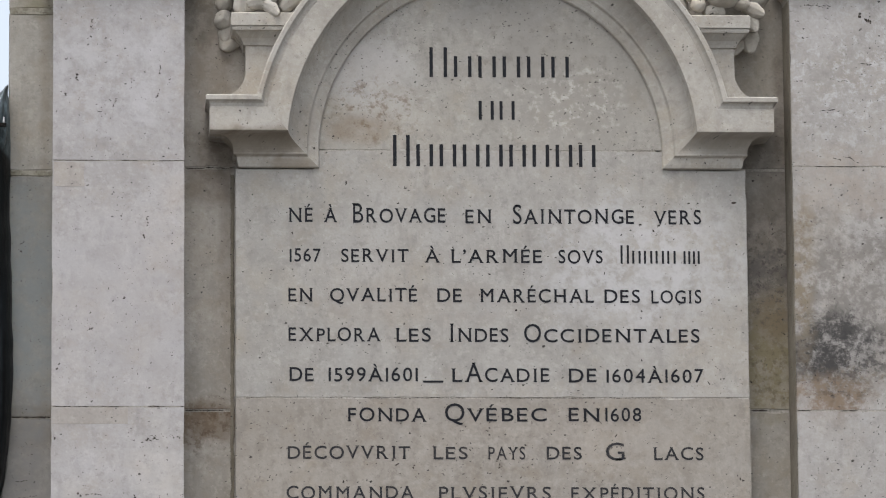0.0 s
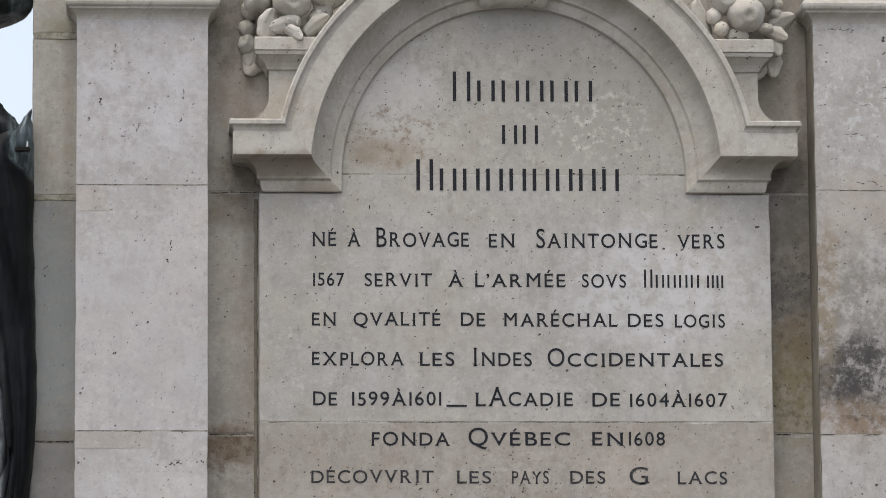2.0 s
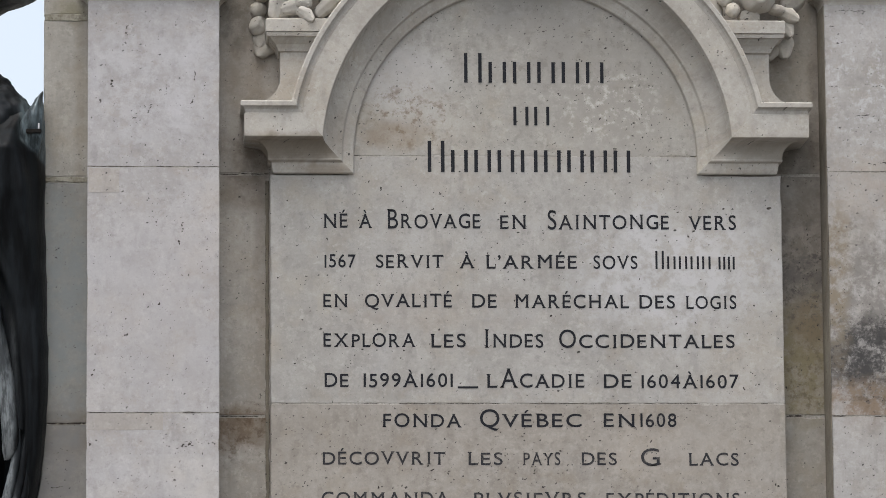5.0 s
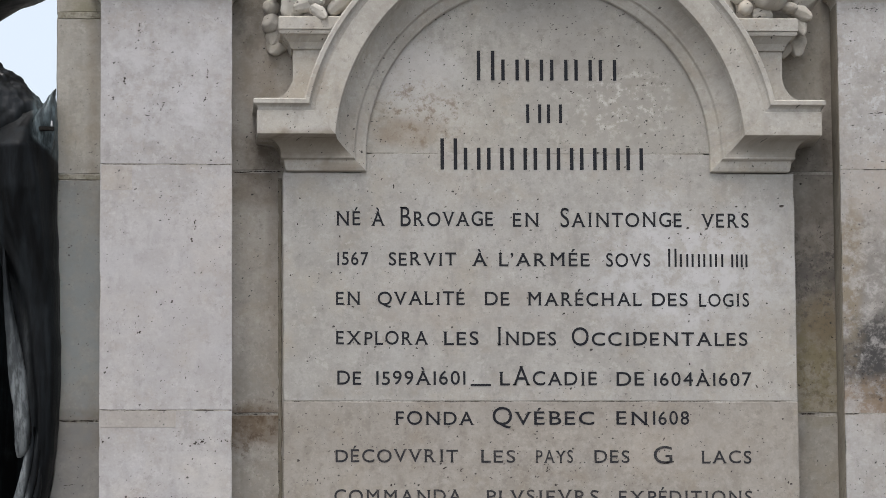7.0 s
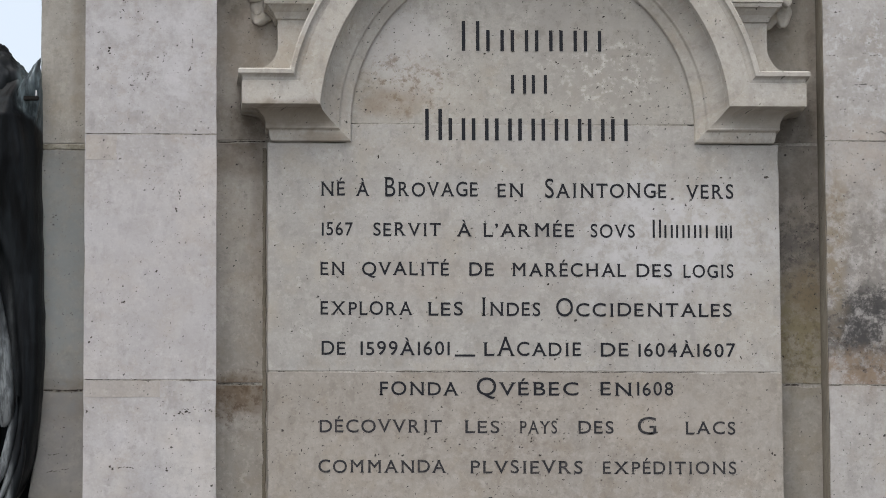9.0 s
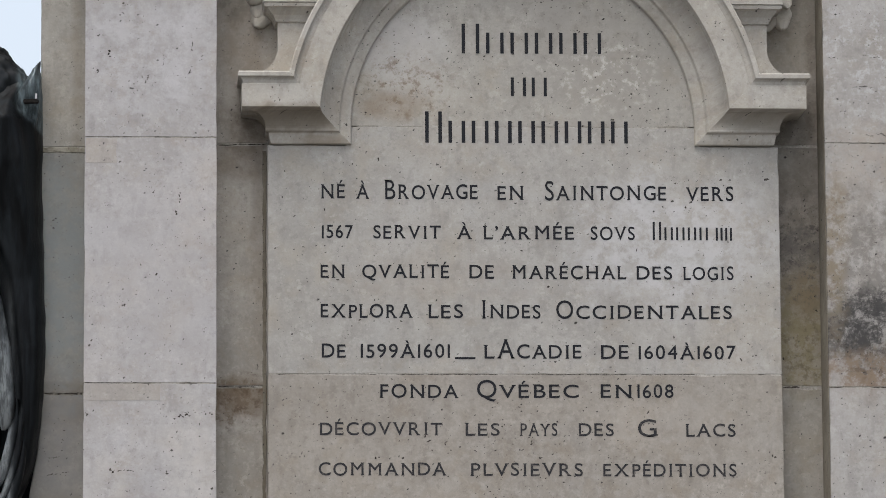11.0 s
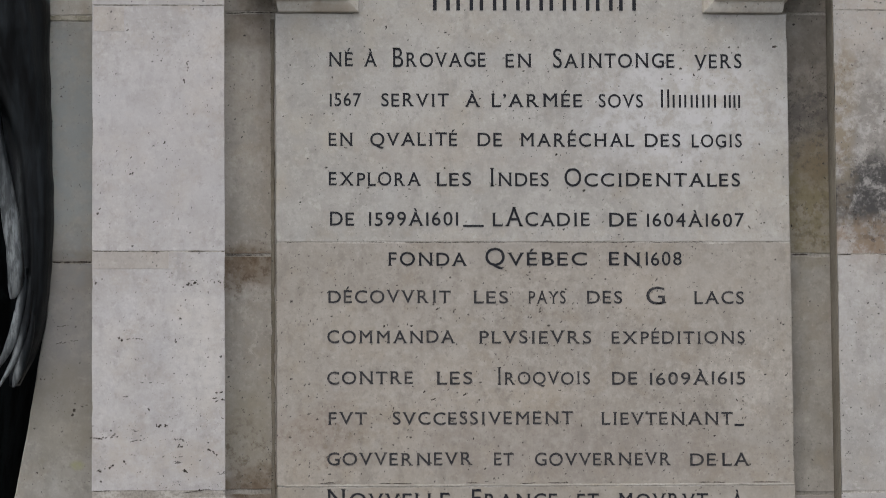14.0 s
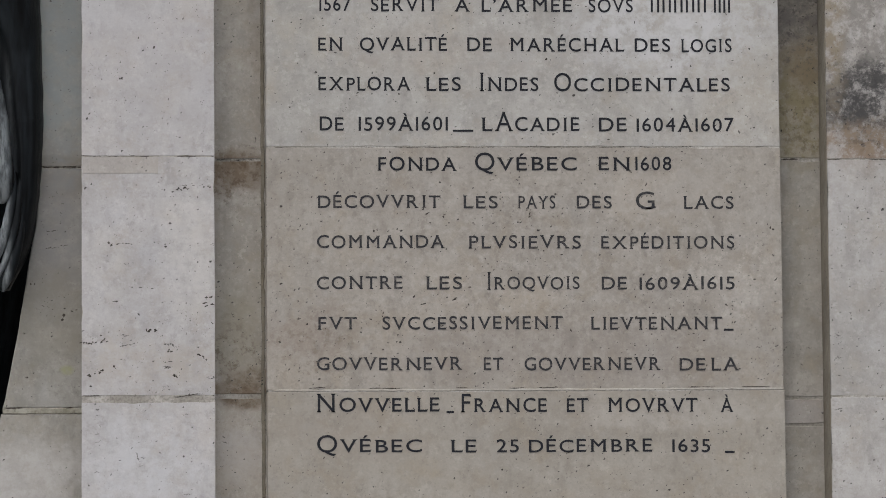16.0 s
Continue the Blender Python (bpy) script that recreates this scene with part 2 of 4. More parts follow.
# lichen stains; at 3.93 and 4.47 the impost's and carving's shade is coloured in
MAT_RECESS_RIGHT = limestone("stained_shaded_recess", (0.47, 0.44, 0.405), (0.33, 0.308, 0.28), 0.6, 0.3, 0.85, [
    (0.84, 3.58, 0.19, 0.32, (0.20, 0.172, 0.14), 0.85), (0.83, 3.56, 0.12, 0.09, (0.13, 0.12, 0.11), 0.75), (0.84, 3.28, 0.16, 0.26, (0.23, 0.195, 0.105), 0.85), (0.86, 3.42, 0.08, 0.10, BROWN, 0.5),
    (0.89, 4.05, 0.03, 0.30, (0.18, 0.15, 0.12), 0.6), (0.84, 3.93, 0.11, 0.14, (0.14, 0.122, 0.10), 0.65), (0.84, 3.78, 0.10, 0.10, (0.24, 0.21, 0.17), 0.6), (0.85, 4.47, 0.12, 0.20, (0.20, 0.18, 0.15), 0.6)], solid=0.5, flecks=[(0.84, 3.55, 0.16, 0.20, (0.09, 0.08, 0.07), 0.8), (0.84, 3.25, 0.14, 0.14, (0.12, 0.09, 0.05), 0.6)])
MAT_TABLET = limestone("tablet_limestone", (0.505, 0.488, 0.468), (0.395, 0.378, 0.357), 0.35, 0.0, 0.85, [
    (0.46, 3.55, 0.40, 0.26, (0.60, 0.592, 0.59), 0.75), (0.30, 3.97, 0.30, 0.05, (0.33, 0.29, 0.24), 0.5), (-0.25, 3.45, 0.35, 0.10, (0.37, 0.325, 0.275), 0.4),
    (0.05, 2.55, 0.6, 0.14, (0.30, 0.25, 0.21), 0.55), (-0.65, 2.60, 0.16, 0.12, (0.30, 0.24, 0.19), 0.6), (0.55, 2.95, 0.30, 0.18, (0.40, 0.35, 0.30), 0.4)])
MAT_TABLET_LOW = limestone("darker_tablet_limestone", (0.405, 0.373, 0.338), (0.312, 0.284, 0.254), 0.8, 0.0, 0.95, [
    (0.05, 2.55, 0.6, 0.14, (0.26, 0.225, 0.195), 0.5), (-0.65, 2.60, 0.16, 0.12, (0.27, 0.22, 0.18), 0.6), (0.40, 3.02, 0.30, 0.10, (0.44, 0.40, 0.35), 0.5), (0.64, 2.72, 0.10, 0.12, PALE, 0.25)], flecks=[(0.05, 2.85, 0.9, 0.40, (0.50, 0.465, 0.42), 0.35), (0.62, 2.78, 0.24, 0.16, (0.58, 0.53, 0.47), 0.45), (-0.62, 2.55, 0.22, 0.14, (0.19, 0.145, 0.10), 0.5)])
MAT_TABLET_FOOT = limestone("warm_tablet_limestone", (0.425, 0.392, 0.350), (0.345, 0.314, 0.276), 0.8, 0.0, 0.85, [
    (-0.55, 2.30, 0.30, 0.10, (0.33, 0.285, 0.235), 0.4), (0.45, 2.36, 0.40, 0.06, (0.47, 0.435, 0.39), 0.5)])
MAT_TYMPANUM = limestone("tympanum_limestone", (0.480, 0.460, 0.430), (0.372, 0.354, 0.326), 0.8, 0.0, 0.95, [
    (-0.36, 4.14, 0.16, 0.18, (0.60, 0.575, 0.545), 0.55),
    (-0.42, 3.98, 0.14, 0.07, (0.29, 0.22, 0.15), 0.6), (0.30, 4.10, 0.34, 0.26, (0.36, 0.338, 0.30), 0.85),
    # crown patch: staining together with the keystone's shade, painted in
    (0.05, 4.34, 0.30, 0.18, (0.33, 0.31, 0.28), 0.8)], solid=0.6, flecks=[
    (0.26, 4.06, 0.24, 0.12, (0.62, 0.59, 0.54), 0.8), (-0.36, 4.03, 0.22, 0.12, (0.21, 0.155, 0.10), 0.7), (0.10, 4.25, 0.5, 0.16, (0.22, 0.205, 0.18), 0.45)])
# patches at the impost feet: brown grime, deepened by painted shade of the undersides
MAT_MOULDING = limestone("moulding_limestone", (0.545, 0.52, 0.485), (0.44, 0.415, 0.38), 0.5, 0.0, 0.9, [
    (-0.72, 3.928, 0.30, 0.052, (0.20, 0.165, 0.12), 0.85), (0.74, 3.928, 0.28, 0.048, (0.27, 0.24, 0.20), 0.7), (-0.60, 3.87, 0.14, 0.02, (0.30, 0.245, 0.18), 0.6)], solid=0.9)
# mirrored dark patches follow the cove round the crown, its shade as colour
MAT_ARCH = limestone("shaded_arch_limestone", (0.53, 0.505, 0.468), (0.42, 0.395, 0.36), 0.7, 0.0, 0.95, [
    (0.0, 4.485, 0.22, 0.07, (0.25, 0.22, 0.18), 0.6), (-0.25, 4.435, 0.15, 0.07, (0.25, 0.22, 0.18), 0.6), (0.25, 4.435, 0.15, 0.07, (0.25, 0.22, 0.18), 0.6),
    (-0.43, 4.30, 0.09, 0.12, (0.28, 0.25, 0.21), 0.4), (0.43, 4.30, 0.09, 0.12, (0.28, 0.25, 0.21), 0.4), (-0.56, 3.98, 0.05, 0.10, (0.33, 0.29, 0.24), 0.6)], solid=0.5)
MAT_RETURN = limestone("dark_brown_limestone", (0.27, 0.245, 0.20), (0.17, 0.148, 0.115), 0.8, 0.0, 0.9)
MAT_CARVING = limestone("carved_limestone", (0.62, 0.59, 0.545), (0.49, 0.46, 0.415), 0.9, 0.0, 0.7)
MAT_PATCH = limestone("repair_mortar", (0.50, 0.468, 0.445), (0.42, 0.39, 0.37), 0.4, 0.0, 0.8)
MAT_PALE_MORTAR = limestone("pale_mortar", (0.60, 0.57, 0.53), (0.40, 0.37, 0.33), 0.6, 0.0, 0.8)


def mortar():
    n = Nodes("lime_mortar", 0.95)
    x, y, z = n.place()
    p = n.vec(x, y, z)
    c = n.mix(n.span(n.noise(p, 9.0, 6.0), 0.35, 0.65), (0.27, 0.25, 0.215), (0.42, 0.395, 0.355))
    c = n.mix(n.span(n.noise(p, 120.0, 3.0), 0.4, 0.7, 0.0, 0.5), c, (0.12, 0.11, 0.09))
    return n.finish(c, n.noise(p, 130.0, 4.0), 0.6, 0.004)


def bronze():
    n = Nodes("dark_patinated_bronze", 0.42)
    x, y, z = n.place()
    p = n.vec(x, y, z)
    streak = n.noise(n.vec(n.math("MULTIPLY", x, 26.0), n.math("MULTIPLY", y, 26.0), n.math("MULTIPLY", z, 4.0)), 1.0, 6.0, 0.65)
    c = n.mix(n.span(streak, 0.40, 0.66), (0.004, 0.0045, 0.005), (0.012, 0.015, 0.017))
    c = n.mix(n.span(n.noise(p, 9.0, 6.0, 0.65), 0.58, 0.74, 0.0, 0.30), c, (0.03, 0.036, 0.038))
    # pale green patina where rain runs off the shoulder
    run = n.noise(n.vec(n.math("MULTIPLY", x, 60.0), n.math("MULTIPLY", y, 20.0), n.math("MULTIPLY", z, 13.0)), 1.0, 6.0, 0.7)
    low = n.math("MULTIPLY_ADD", x, 0.9, z)
    root = n.math("MULTIPLY", n.span(x, -1.525, -1.505), n.span(low, 2.585, 2.61))
    c = n.mix(n.math("MULTIPLY", root, n.span(run, 0.38, 0.60, 0.25, 0.95)), c, (0.13, 0.165, 0.175))
    # weathered outer feather and quills, with their highlights painted in as pale grey
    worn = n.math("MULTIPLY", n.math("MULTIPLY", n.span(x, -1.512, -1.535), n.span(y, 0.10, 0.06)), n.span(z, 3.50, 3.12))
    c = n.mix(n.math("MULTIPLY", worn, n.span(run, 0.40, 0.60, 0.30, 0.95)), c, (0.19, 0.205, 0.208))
    n.bsdf.inputs["Metallic"].default_value = 0.35
    # sheen lowered at the back to imitate deep shade, raised on the shoulder
    n.put(n.bsdf.inputs["Specular IOR Level"], n.math("MULTIPLY", n.span(y, 0.42, 0.60, 1.0, 0.1), n.span(z, 3.98, 4.08, 0.16, 0.6)))
    n.put(n.bsdf.inputs["Roughness"], n.span(streak, 0.3, 0.7, 0.34, 0.6))
    return n.finish(c, n.math("ADD", n.math("MULTIPLY", run, 0.5), n.math("ADD", streak, n.math("MULTIPLY", n.noise(p, 60.0, 4.0), 0.5))), 0.30, 0.006)


def paint(name, fade):
    n = Nodes(name, 0.7)
    x, y, z = n.place()
    n.bsdf.inputs["Specular IOR Level"].default_value = 0.12
    worn = n.noise(n.vec(x, y, z), 75.0, 4.0, 0.65)
    return n.finish(n.mix(n.span(worn, 0.56 - fade * 0.2, 0.80 - fade * 0.1), (0.018 + 0.03 * fade, 0.019 + 0.028 * fade, 0.023 + 0.026 * fade), (0.075 + 0.09 * fade, 0.067 + 0.08 * fade, 0.064 + 0.07 * fade)))


def paving():
    n = Nodes("pale_paving", 0.9)
    x, y, z = n.place()
    p = n.vec(x, y, z)
    c = n.mix(n.span(n.noise(p, 0.9, 8.0), 0.3, 0.7), (0.10, 0.095, 0.088), (0.17, 0.162, 0.15))
    return n.finish(n.mix(n.span(n.noise(p, 60.0, 3.0), 0.35, 0.7, 0.0, 0.4), c, (0.12, 0.115, 0.11)), n.noise(p, 40.0, 5.0), 0.4, 0.01)


def plain_dark(name, colour, rough=0.95):
    n = Nodes(name, rough)
    x, y, z = n.place()
    n.bsdf.inputs["Specular IOR Level"].default_value = 0.1
    return n.finish(n.mix(n.span(n.noise(n.vec(x, y, z), 90.0, 4.0, 0.7), 0.4, 0.66), colour, tuple(c * 2.6 for c in colour)))


def stained_mortar():
    n = Nodes("olive_mortar", 0.95)
    x, y, z = n.place()
    p = n.vec(x, y, z)
    c = n.mix(n.span(n.noise(p, 22.0, 6.0, 0.7), 0.36, 0.62), (0.17, 0.155, 0.115), (0.30, 0.285, 0.235))
    c = n.mix(n.span(n.noise(p, 70.0, 4.0, 0.7), 0.55, 0.70, 0.0, 0.7), c, (0.09, 0.08, 0.055))
    return n.finish(c, n.noise(p, 110.0, 5.0), 0.6, 0.004)


MAT_MORTAR, MAT_BRONZE, MAT_PAVING = mortar(), bronze(), paving()
MAT_PAINT, MAT_FADED_PAINT = paint("black_letter_paint", 0.0), paint("faded_letter_paint", 0.42)
MAT_IRON, MAT_STEEL = plain_dark("dark_iron", (0.008, 0.007, 0.006), 0.6), plain_dark("bright_steel", (0.25, 0.25, 0.25), 0.35)
# pit colour is for flat dark marks laid on the stone as pits and cracks
MAT_PIT, MAT_OLIVE_MORTAR = plain_dark("dark_pit_marks", (0.034, 0.029, 0.025)), stained_mortar()


# ---- building helpers ----
def part(name, bm, material, parent=None, label=""):
    """One mesh object from a bmesh, under its thing or at top level."""
    bmesh.ops.recalc_face_normals(bm, faces=bm.faces[:])
    mesh = bpy.data.meshes.new(name)
    bm.to_mesh(mesh)
    bm.free()
    mesh.materials.append(material)
    ob = new(name, mesh)
    ob.parent = parent
    if label:
        ob["label"] = label
    return ob


def smooth(ob):
    for f in ob.data.polygons:
        f.use_smooth = True
    return ob


def box(x0, x1, y0, y1, z0, z1):
    bm = bmesh.new()
    bmesh.ops.create_cube(bm, size=1.0, matrix=Matrix.LocRotScale(((x0 + x1) / 2, (y0 + y1) / 2, (z0 + z1) / 2), None, (x1 - x0, y1 - y0, z1 - z0)))
    return bm


def prism(outline, y0, y1):
    bm = bmesh.new()
    front, back = [bm.verts.new((x, y0, z)) for x, z in outline], [bm.verts.new((x, y1, z)) for x, z in outline]
    bm.faces.new(front)
    bm.faces.new(back[::-1])
    for i in range(len(outline)):
        j = (i + 1) % len(outline)
        bm.faces.new((front[i], back[i], back[j], front[j]))
    return bm


def worn_stone(outline, y0, depth, bevel=0.004, step=0.03, rng=random.Random(5)):
    """A dressed stone with a flat face and slightly worn, chipped edges; outline counterclockwise in x and z."""
    ring = []
    for (ax, az), (bx, bz) in zip(outline, outline[1:] + outline[:1]):
        k = max(1, int(math.hypot(bx - ax, bz - az) / step))
        nx, nz = -(bz - az), bx - ax
        s = math.hypot(nx, nz)
        for i in range(k):
            at = i / k
            ring.append((ax + (bx - ax) * at, az + (bz - az) * at, nx / s, nz / s, i == 0))
    bm = bmesh.new()
    rows = [[], [], []]
    for i, (x, z, nx, nz, corner) in enumerate(ring):
        if corner:
            px, pz = ring[i - 1][2:4]
            nx, nz = nx + px, nz + pz
        wear = rng.uniform(0.0, 0.0012) + (rng.uniform(0.001, 0.003) if rng.random() < 0.06 else 0.0)
        inset = bevel * rng.uniform(0.4, 1.1) + wear
        rows[0].append(bm.verts.new((x + nx * inset, y0, z + nz * inset)))
        rows[1].append(bm.verts.new((x + nx * wear, y0 + bevel + wear, z + nz * wear)))
        rows[2].append(bm.verts.new((x, y0 + depth, z)))
    bm.faces.new(rows[0])
    for a, b in zip(rows, rows[1:]):
        for i in range(len(ring)):
            j = (i + 1) % len(ring)
            bm.faces.new((a[i], b[i], b[j], a[j]))
    bm.faces.new(rows[2][::-1])
    return bm


def rect(x0, x1, z0, z1):
    return [(x0, z0), (x1, z0), (x1, z1), (x0, z1)]


def rings_mesh(rings, closed=False, caps=True):
    """A skin over rings of points, each as long as the others."""
    bm = bmesh.new()
    rows = [[bm.verts.new(p) for p in ring] for ring in rings]
    m = len(rows[0])
    for a, b in zip(rows, rows[1:]):
        for i in range(m if closed else m - 1):
            j = (i + 1) % m
            bm.faces.new((a[i], a[j], b[j], b[i]))
    if caps:
        bm.faces.new(rows[0])
        bm.faces.new(rows[-1][::-1])
    return bm


# ---- ground, plinth and the pedestal's body ----
ground = tagged(part("ground", box(-1500, 1500, -1500, 1500, -0.5, 0.0), MAT_PAVING), "pale grey paving of the open square", "ground", kind="structure")
plinth = tagged(part("plinth", box(-3.0, 1.9, -0.55, 3.5, 0.0, 0.9), MAT_PIER), "plain limestone plinth on the paved ground", "plinth", kind="structure")
FLARE = [(-1.447, 2.98), (-1.466, 2.86), (-1.480, 2.77), (-1.507, 2.60), (-1.540, 2.43), (-1.580, 2.26), (-1.66, 1.98), (-1.78, 1.66), (-2.0, 0.9)]


def side(z):
    """The body's left edge, which spreads towards its foot."""
    if z >= 2.98:
        return -1.447
    for (xa, za), (xb, zb) in zip(FLARE, FLARE[1:]):
        if z >= zb:
            return xb + (xa - xb) * (z - zb) / (za - zb)
    return -2.0


core = [(x + 0.012, z) for x, z in FLARE[::-1]] + [(-1.435, 4.9)]
wall = tagged(part("wall_pedestal", prism(core + [(-x, z) for x, z in core[::-1]], 0.1418, 2.9), MAT_MORTAR),
              "weathered limestone body of a monument pedestal with flared foot", "wall", kind="structure")


def wall_stone(outline, y=0.14, material=None):
    return part("stone", worn_stone(outline, y, 0.03), material or (MAT_RECESS_LEFT if outline[0][0] < 0.4 else MAT_RECESS_RIGHT), wall)


JOINTS = [0.9, 1.66, 2.388, 3.115, 3.853, 4.349, 4.9]
for i, (za, zb) in enumerate(zip(JOINTS, JOINTS[1:])):
    za, zb = za + (0.008 if i in (2, 4, 5) else 0.0008), zb - (0.008 if i in (1, 3, 4) else 0.0008)
    steps = [zb] + [z for _, z in FLARE if za < z < zb] + [za]
    edge = [(side(z), z) for z in steps]
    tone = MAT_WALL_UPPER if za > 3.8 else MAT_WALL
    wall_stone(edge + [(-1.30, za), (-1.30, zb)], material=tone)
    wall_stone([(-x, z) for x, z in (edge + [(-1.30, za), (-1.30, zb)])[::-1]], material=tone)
for z, half in ((2.388, 0.0095), (3.853, 0.0095), (4.349, 0.0120)):
    for sign in (-1, 1):
        x0, x1 = sorted((sign * (side(z) + 0.0015), sign * -1.302))
        part("joint_filling", worn_stone(rect(x0, x1, z - half, z + half), 0.1388, 0.03, 0.003, 0.012), MAT_OLIVE_MORTAR, wall, "olive-stained mortar joint")
for za, zb in ((0.9, 1.70), (1.705, 2.424), (2.434, 3.135), (3.139, 3.869), (3.874, 4.9)):
    wall_stone(rect(-0.93, -0.48, za, zb))
for za, zb in ((0.9, 1.70), (1.705, 2.335), (2.338, 2.415), (2.420, 3.134), (3.139, 3.870), (3.873, 4.9)):
    wall_stone(rect(0.48, 0.925, za, zb), material=MAT_PATCH if 2.3 < za < 2.4 else None)
wall_stone(rect(-0.477, 0.477, 4.30, 4.9))


# ---- pits and cracks in the stone ----
def jagged(bm, x, z, y, w, h, turn, rng):
    """One ragged hollow, w long and h high, turned by degrees."""
    c, s_, n = math.cos(radians(turn)), math.sin(radians(turn)), rng.randint(9, 13)
    ring = []
    for k in range(n):
        a, r = 2 * math.pi * k / n, rng.uniform(0.30, 1.0)
        px, pz = w / 2 * r * math.cos(a), h / 2 * r * math.sin(a)
        ring.append(bm.verts.new((x + px * c - pz * s_, y, z + px * s_ + pz * c)))
    bm.faces.new(ring)


def pits(parent, y, marks, seed, crumbs=3):
    """marks: x, z, length, height, turn; each with a few crumbs round it."""
    bm, rng = bmesh.new(), random.Random(seed)
    for x, z, w, h, turn in marks:
        bits = max(1, int(max(w, h) / 0.006))
        for b in range(bits):
            at = (b + 0.5) / bits - 0.5
            dx, dz = ((at + rng.uniform(-0.3, 0.3) / bits) * w, rng.gauss(0, h * 0.3)) if w > h else (rng.gauss(0, w * 0.3), (at + rng.uniform(-0.3, 0.3) / bits) * h)
            c, s_ = math.cos(radians(turn)), math.sin(radians(turn))
            if bits < 2 or rng.random() < 0.72:
                jagged(bm, x + dx * c - dz * s_, z + dx * s_ + dz * c, y, w / (bits if w > h else 1) * (2.0 if bits > 1 and w > h else 1.2) * rng.uniform(0.5, 1.1), h / (bits if h >= w else 1) * (1.8 if bits > 1 and h >= w else 1.0) * rng.uniform(0.5, 1.1), turn + rng.uniform(-25, 25), rng)
        for b in range(rng.randint(0, crumbs)):
            jagged(bm, x + rng.gauss(0, w * 0.5 + 0.008), z + rng.gauss(0, h * 0.5 + 0.008), y, rng.uniform(0.002, 0.004), rng.uniform(0.0015, 0.003), rng.uniform(-60, 60), rng)
    return tagged(part("pitting", bm, MAT_PIT, parent), "small dark pits in the limestone", kind="stuff")


def scatter(x0, x1, z0, z1, count, seed, big=0.009, lean=0.0, even=0.35):
    """Marks that gather in drifts over a field."""
    rng, out = random.Random(seed), []
    while len(out) < count:
        x, z = rng.uniform(x0, x1), rng.uniform(z0, z1)
        if rng.random() < even + max(0.0, 1.6 * noise.noise(Vector((x * 3.2, z * 3.2, seed)))):
            w = 0.0026 + (big - 0.0026) * rng.random() ** 3.2
            out.append((x, z, w * rng.uniform(0.9, 1.4), w * rng.uniform(0.45, 0.8), lean + rng.gauss(0, 40)))
    return out


def crack(parent, y, x0, x1, z, thick, seed, wave=0.003, gap=0.2):
    """A broken dark line along a joint, as narrow slivers."""
    bm, rng, x = bmesh.new(), random.Random(seed), x0
    while x < x1:
        run = min(rng.uniform(0.02, 0.09), x1 - x)
        if rng.random() > gap and run > 0.004:
            n = max(2, int(run / 0.006))
            line = [(x + run * k / n, z + wave * noise.noise(Vector(((x + run * k / n) * 14, seed, 0))) * 2 + rng.uniform(-0.0005, 0.0005)) for k in range(n + 1)]
            half = [thick * rng.uniform(0.25, 0.6) * (0.15 if k in (0, n) else 1.0) for k in range(n + 1)]
            bm.faces.new([bm.verts.new((px, y, pz - t)) for (px, pz), t in zip(line, half)] + [bm.verts.new((px, y, pz + t)) for (px, pz), t in list(zip(line, half))[::-1]])
        x += run
    return tagged(part("crack", bm, MAT_PIT, parent), "dark broken crack along a joint", kind="stuff")


pits(wall, 0.1394, scatter(-1.44, -1.32, 2.45, 4.3, 44, 3, 0.010) + scatter(-0.91, -0.78, 2.0, 4.3, 60, 4, 0.009) + scatter(0.79, 0.90, 2.0, 4.3, 70, 5, 0.010), 6)
pits(wall, 0.1393, [(-1.400, 3.640, 0.016, 0.008, 30), (-1.408, 3.618, 0.008, 0.014, 20), (-1.345, 3.341, 0.006, 0.010, 0), (-1.459, 2.766, 0.014, 0.009, 20), (-1.367, 2.668, 0.012, 0.018, 20),
                    (-1.340, 2.688, 0.026, 0.004, 0), (-1.479, 2.479, 0.022, 0.014, 30), (-1.405, 2.874, 0.030, 0.005, 8), (-1.365, 2.880, 0.022, 0.005, 10), (-1.400, 2.925, 0.050, 0.003, 8)], 7)
crack(wall, 0.1390, -1.436, -1.315, 3.1165, 0.0045, 8, 0.002, 0.15)
crack(wall, 0.1390, -0.915, -0.77, 3.1365, 0.003, 9, 0.002, 0.3)
crack(wall, 0.1390, -0.915, -0.77, 3.8715, 0.003, 10, 0.002, 0.1)
crack(wall, 0.1390, 0.785, 0.90, 3.1365, 0.004, 11, 0.002, 0.3)
crack(wall, 0.1385, -1.54, -1.32, 2.397, 0.004, 12, 0.002, 0.5)


# ---- the two pilasters ----
def moulded_band(x0, x1, profile, y_face, y_back):
    """A moulding that runs round three sides; profile: height and how far it stands out."""
    rings = []
    for cx, side_sign, y in ((x0, -1, y_back), (x0, -1, None), (x1, 1, None), (x1, 1, y_back)):
        rings.append([(cx + side_sign * out, (y_face - out) if y is None else y, z) for z, out in profile])
    return rings_mesh(rings)


CAP = [(4.372, 0.0006), (4.380, 0.0020), (4.387, 0.0050), (4.393, 0.0095), (4.398, 0.0150), (4.401, 0.0200), (4.4015, 0.0235), (4.408, 0.0240),
       (4.4085, 0.0275), (4.413, 0.0320), (4.420, 0.0345), (4.428, 0.0345), (4.434, 0.0310), (4.438, 0.0250), (4.4405, 0.0005)]


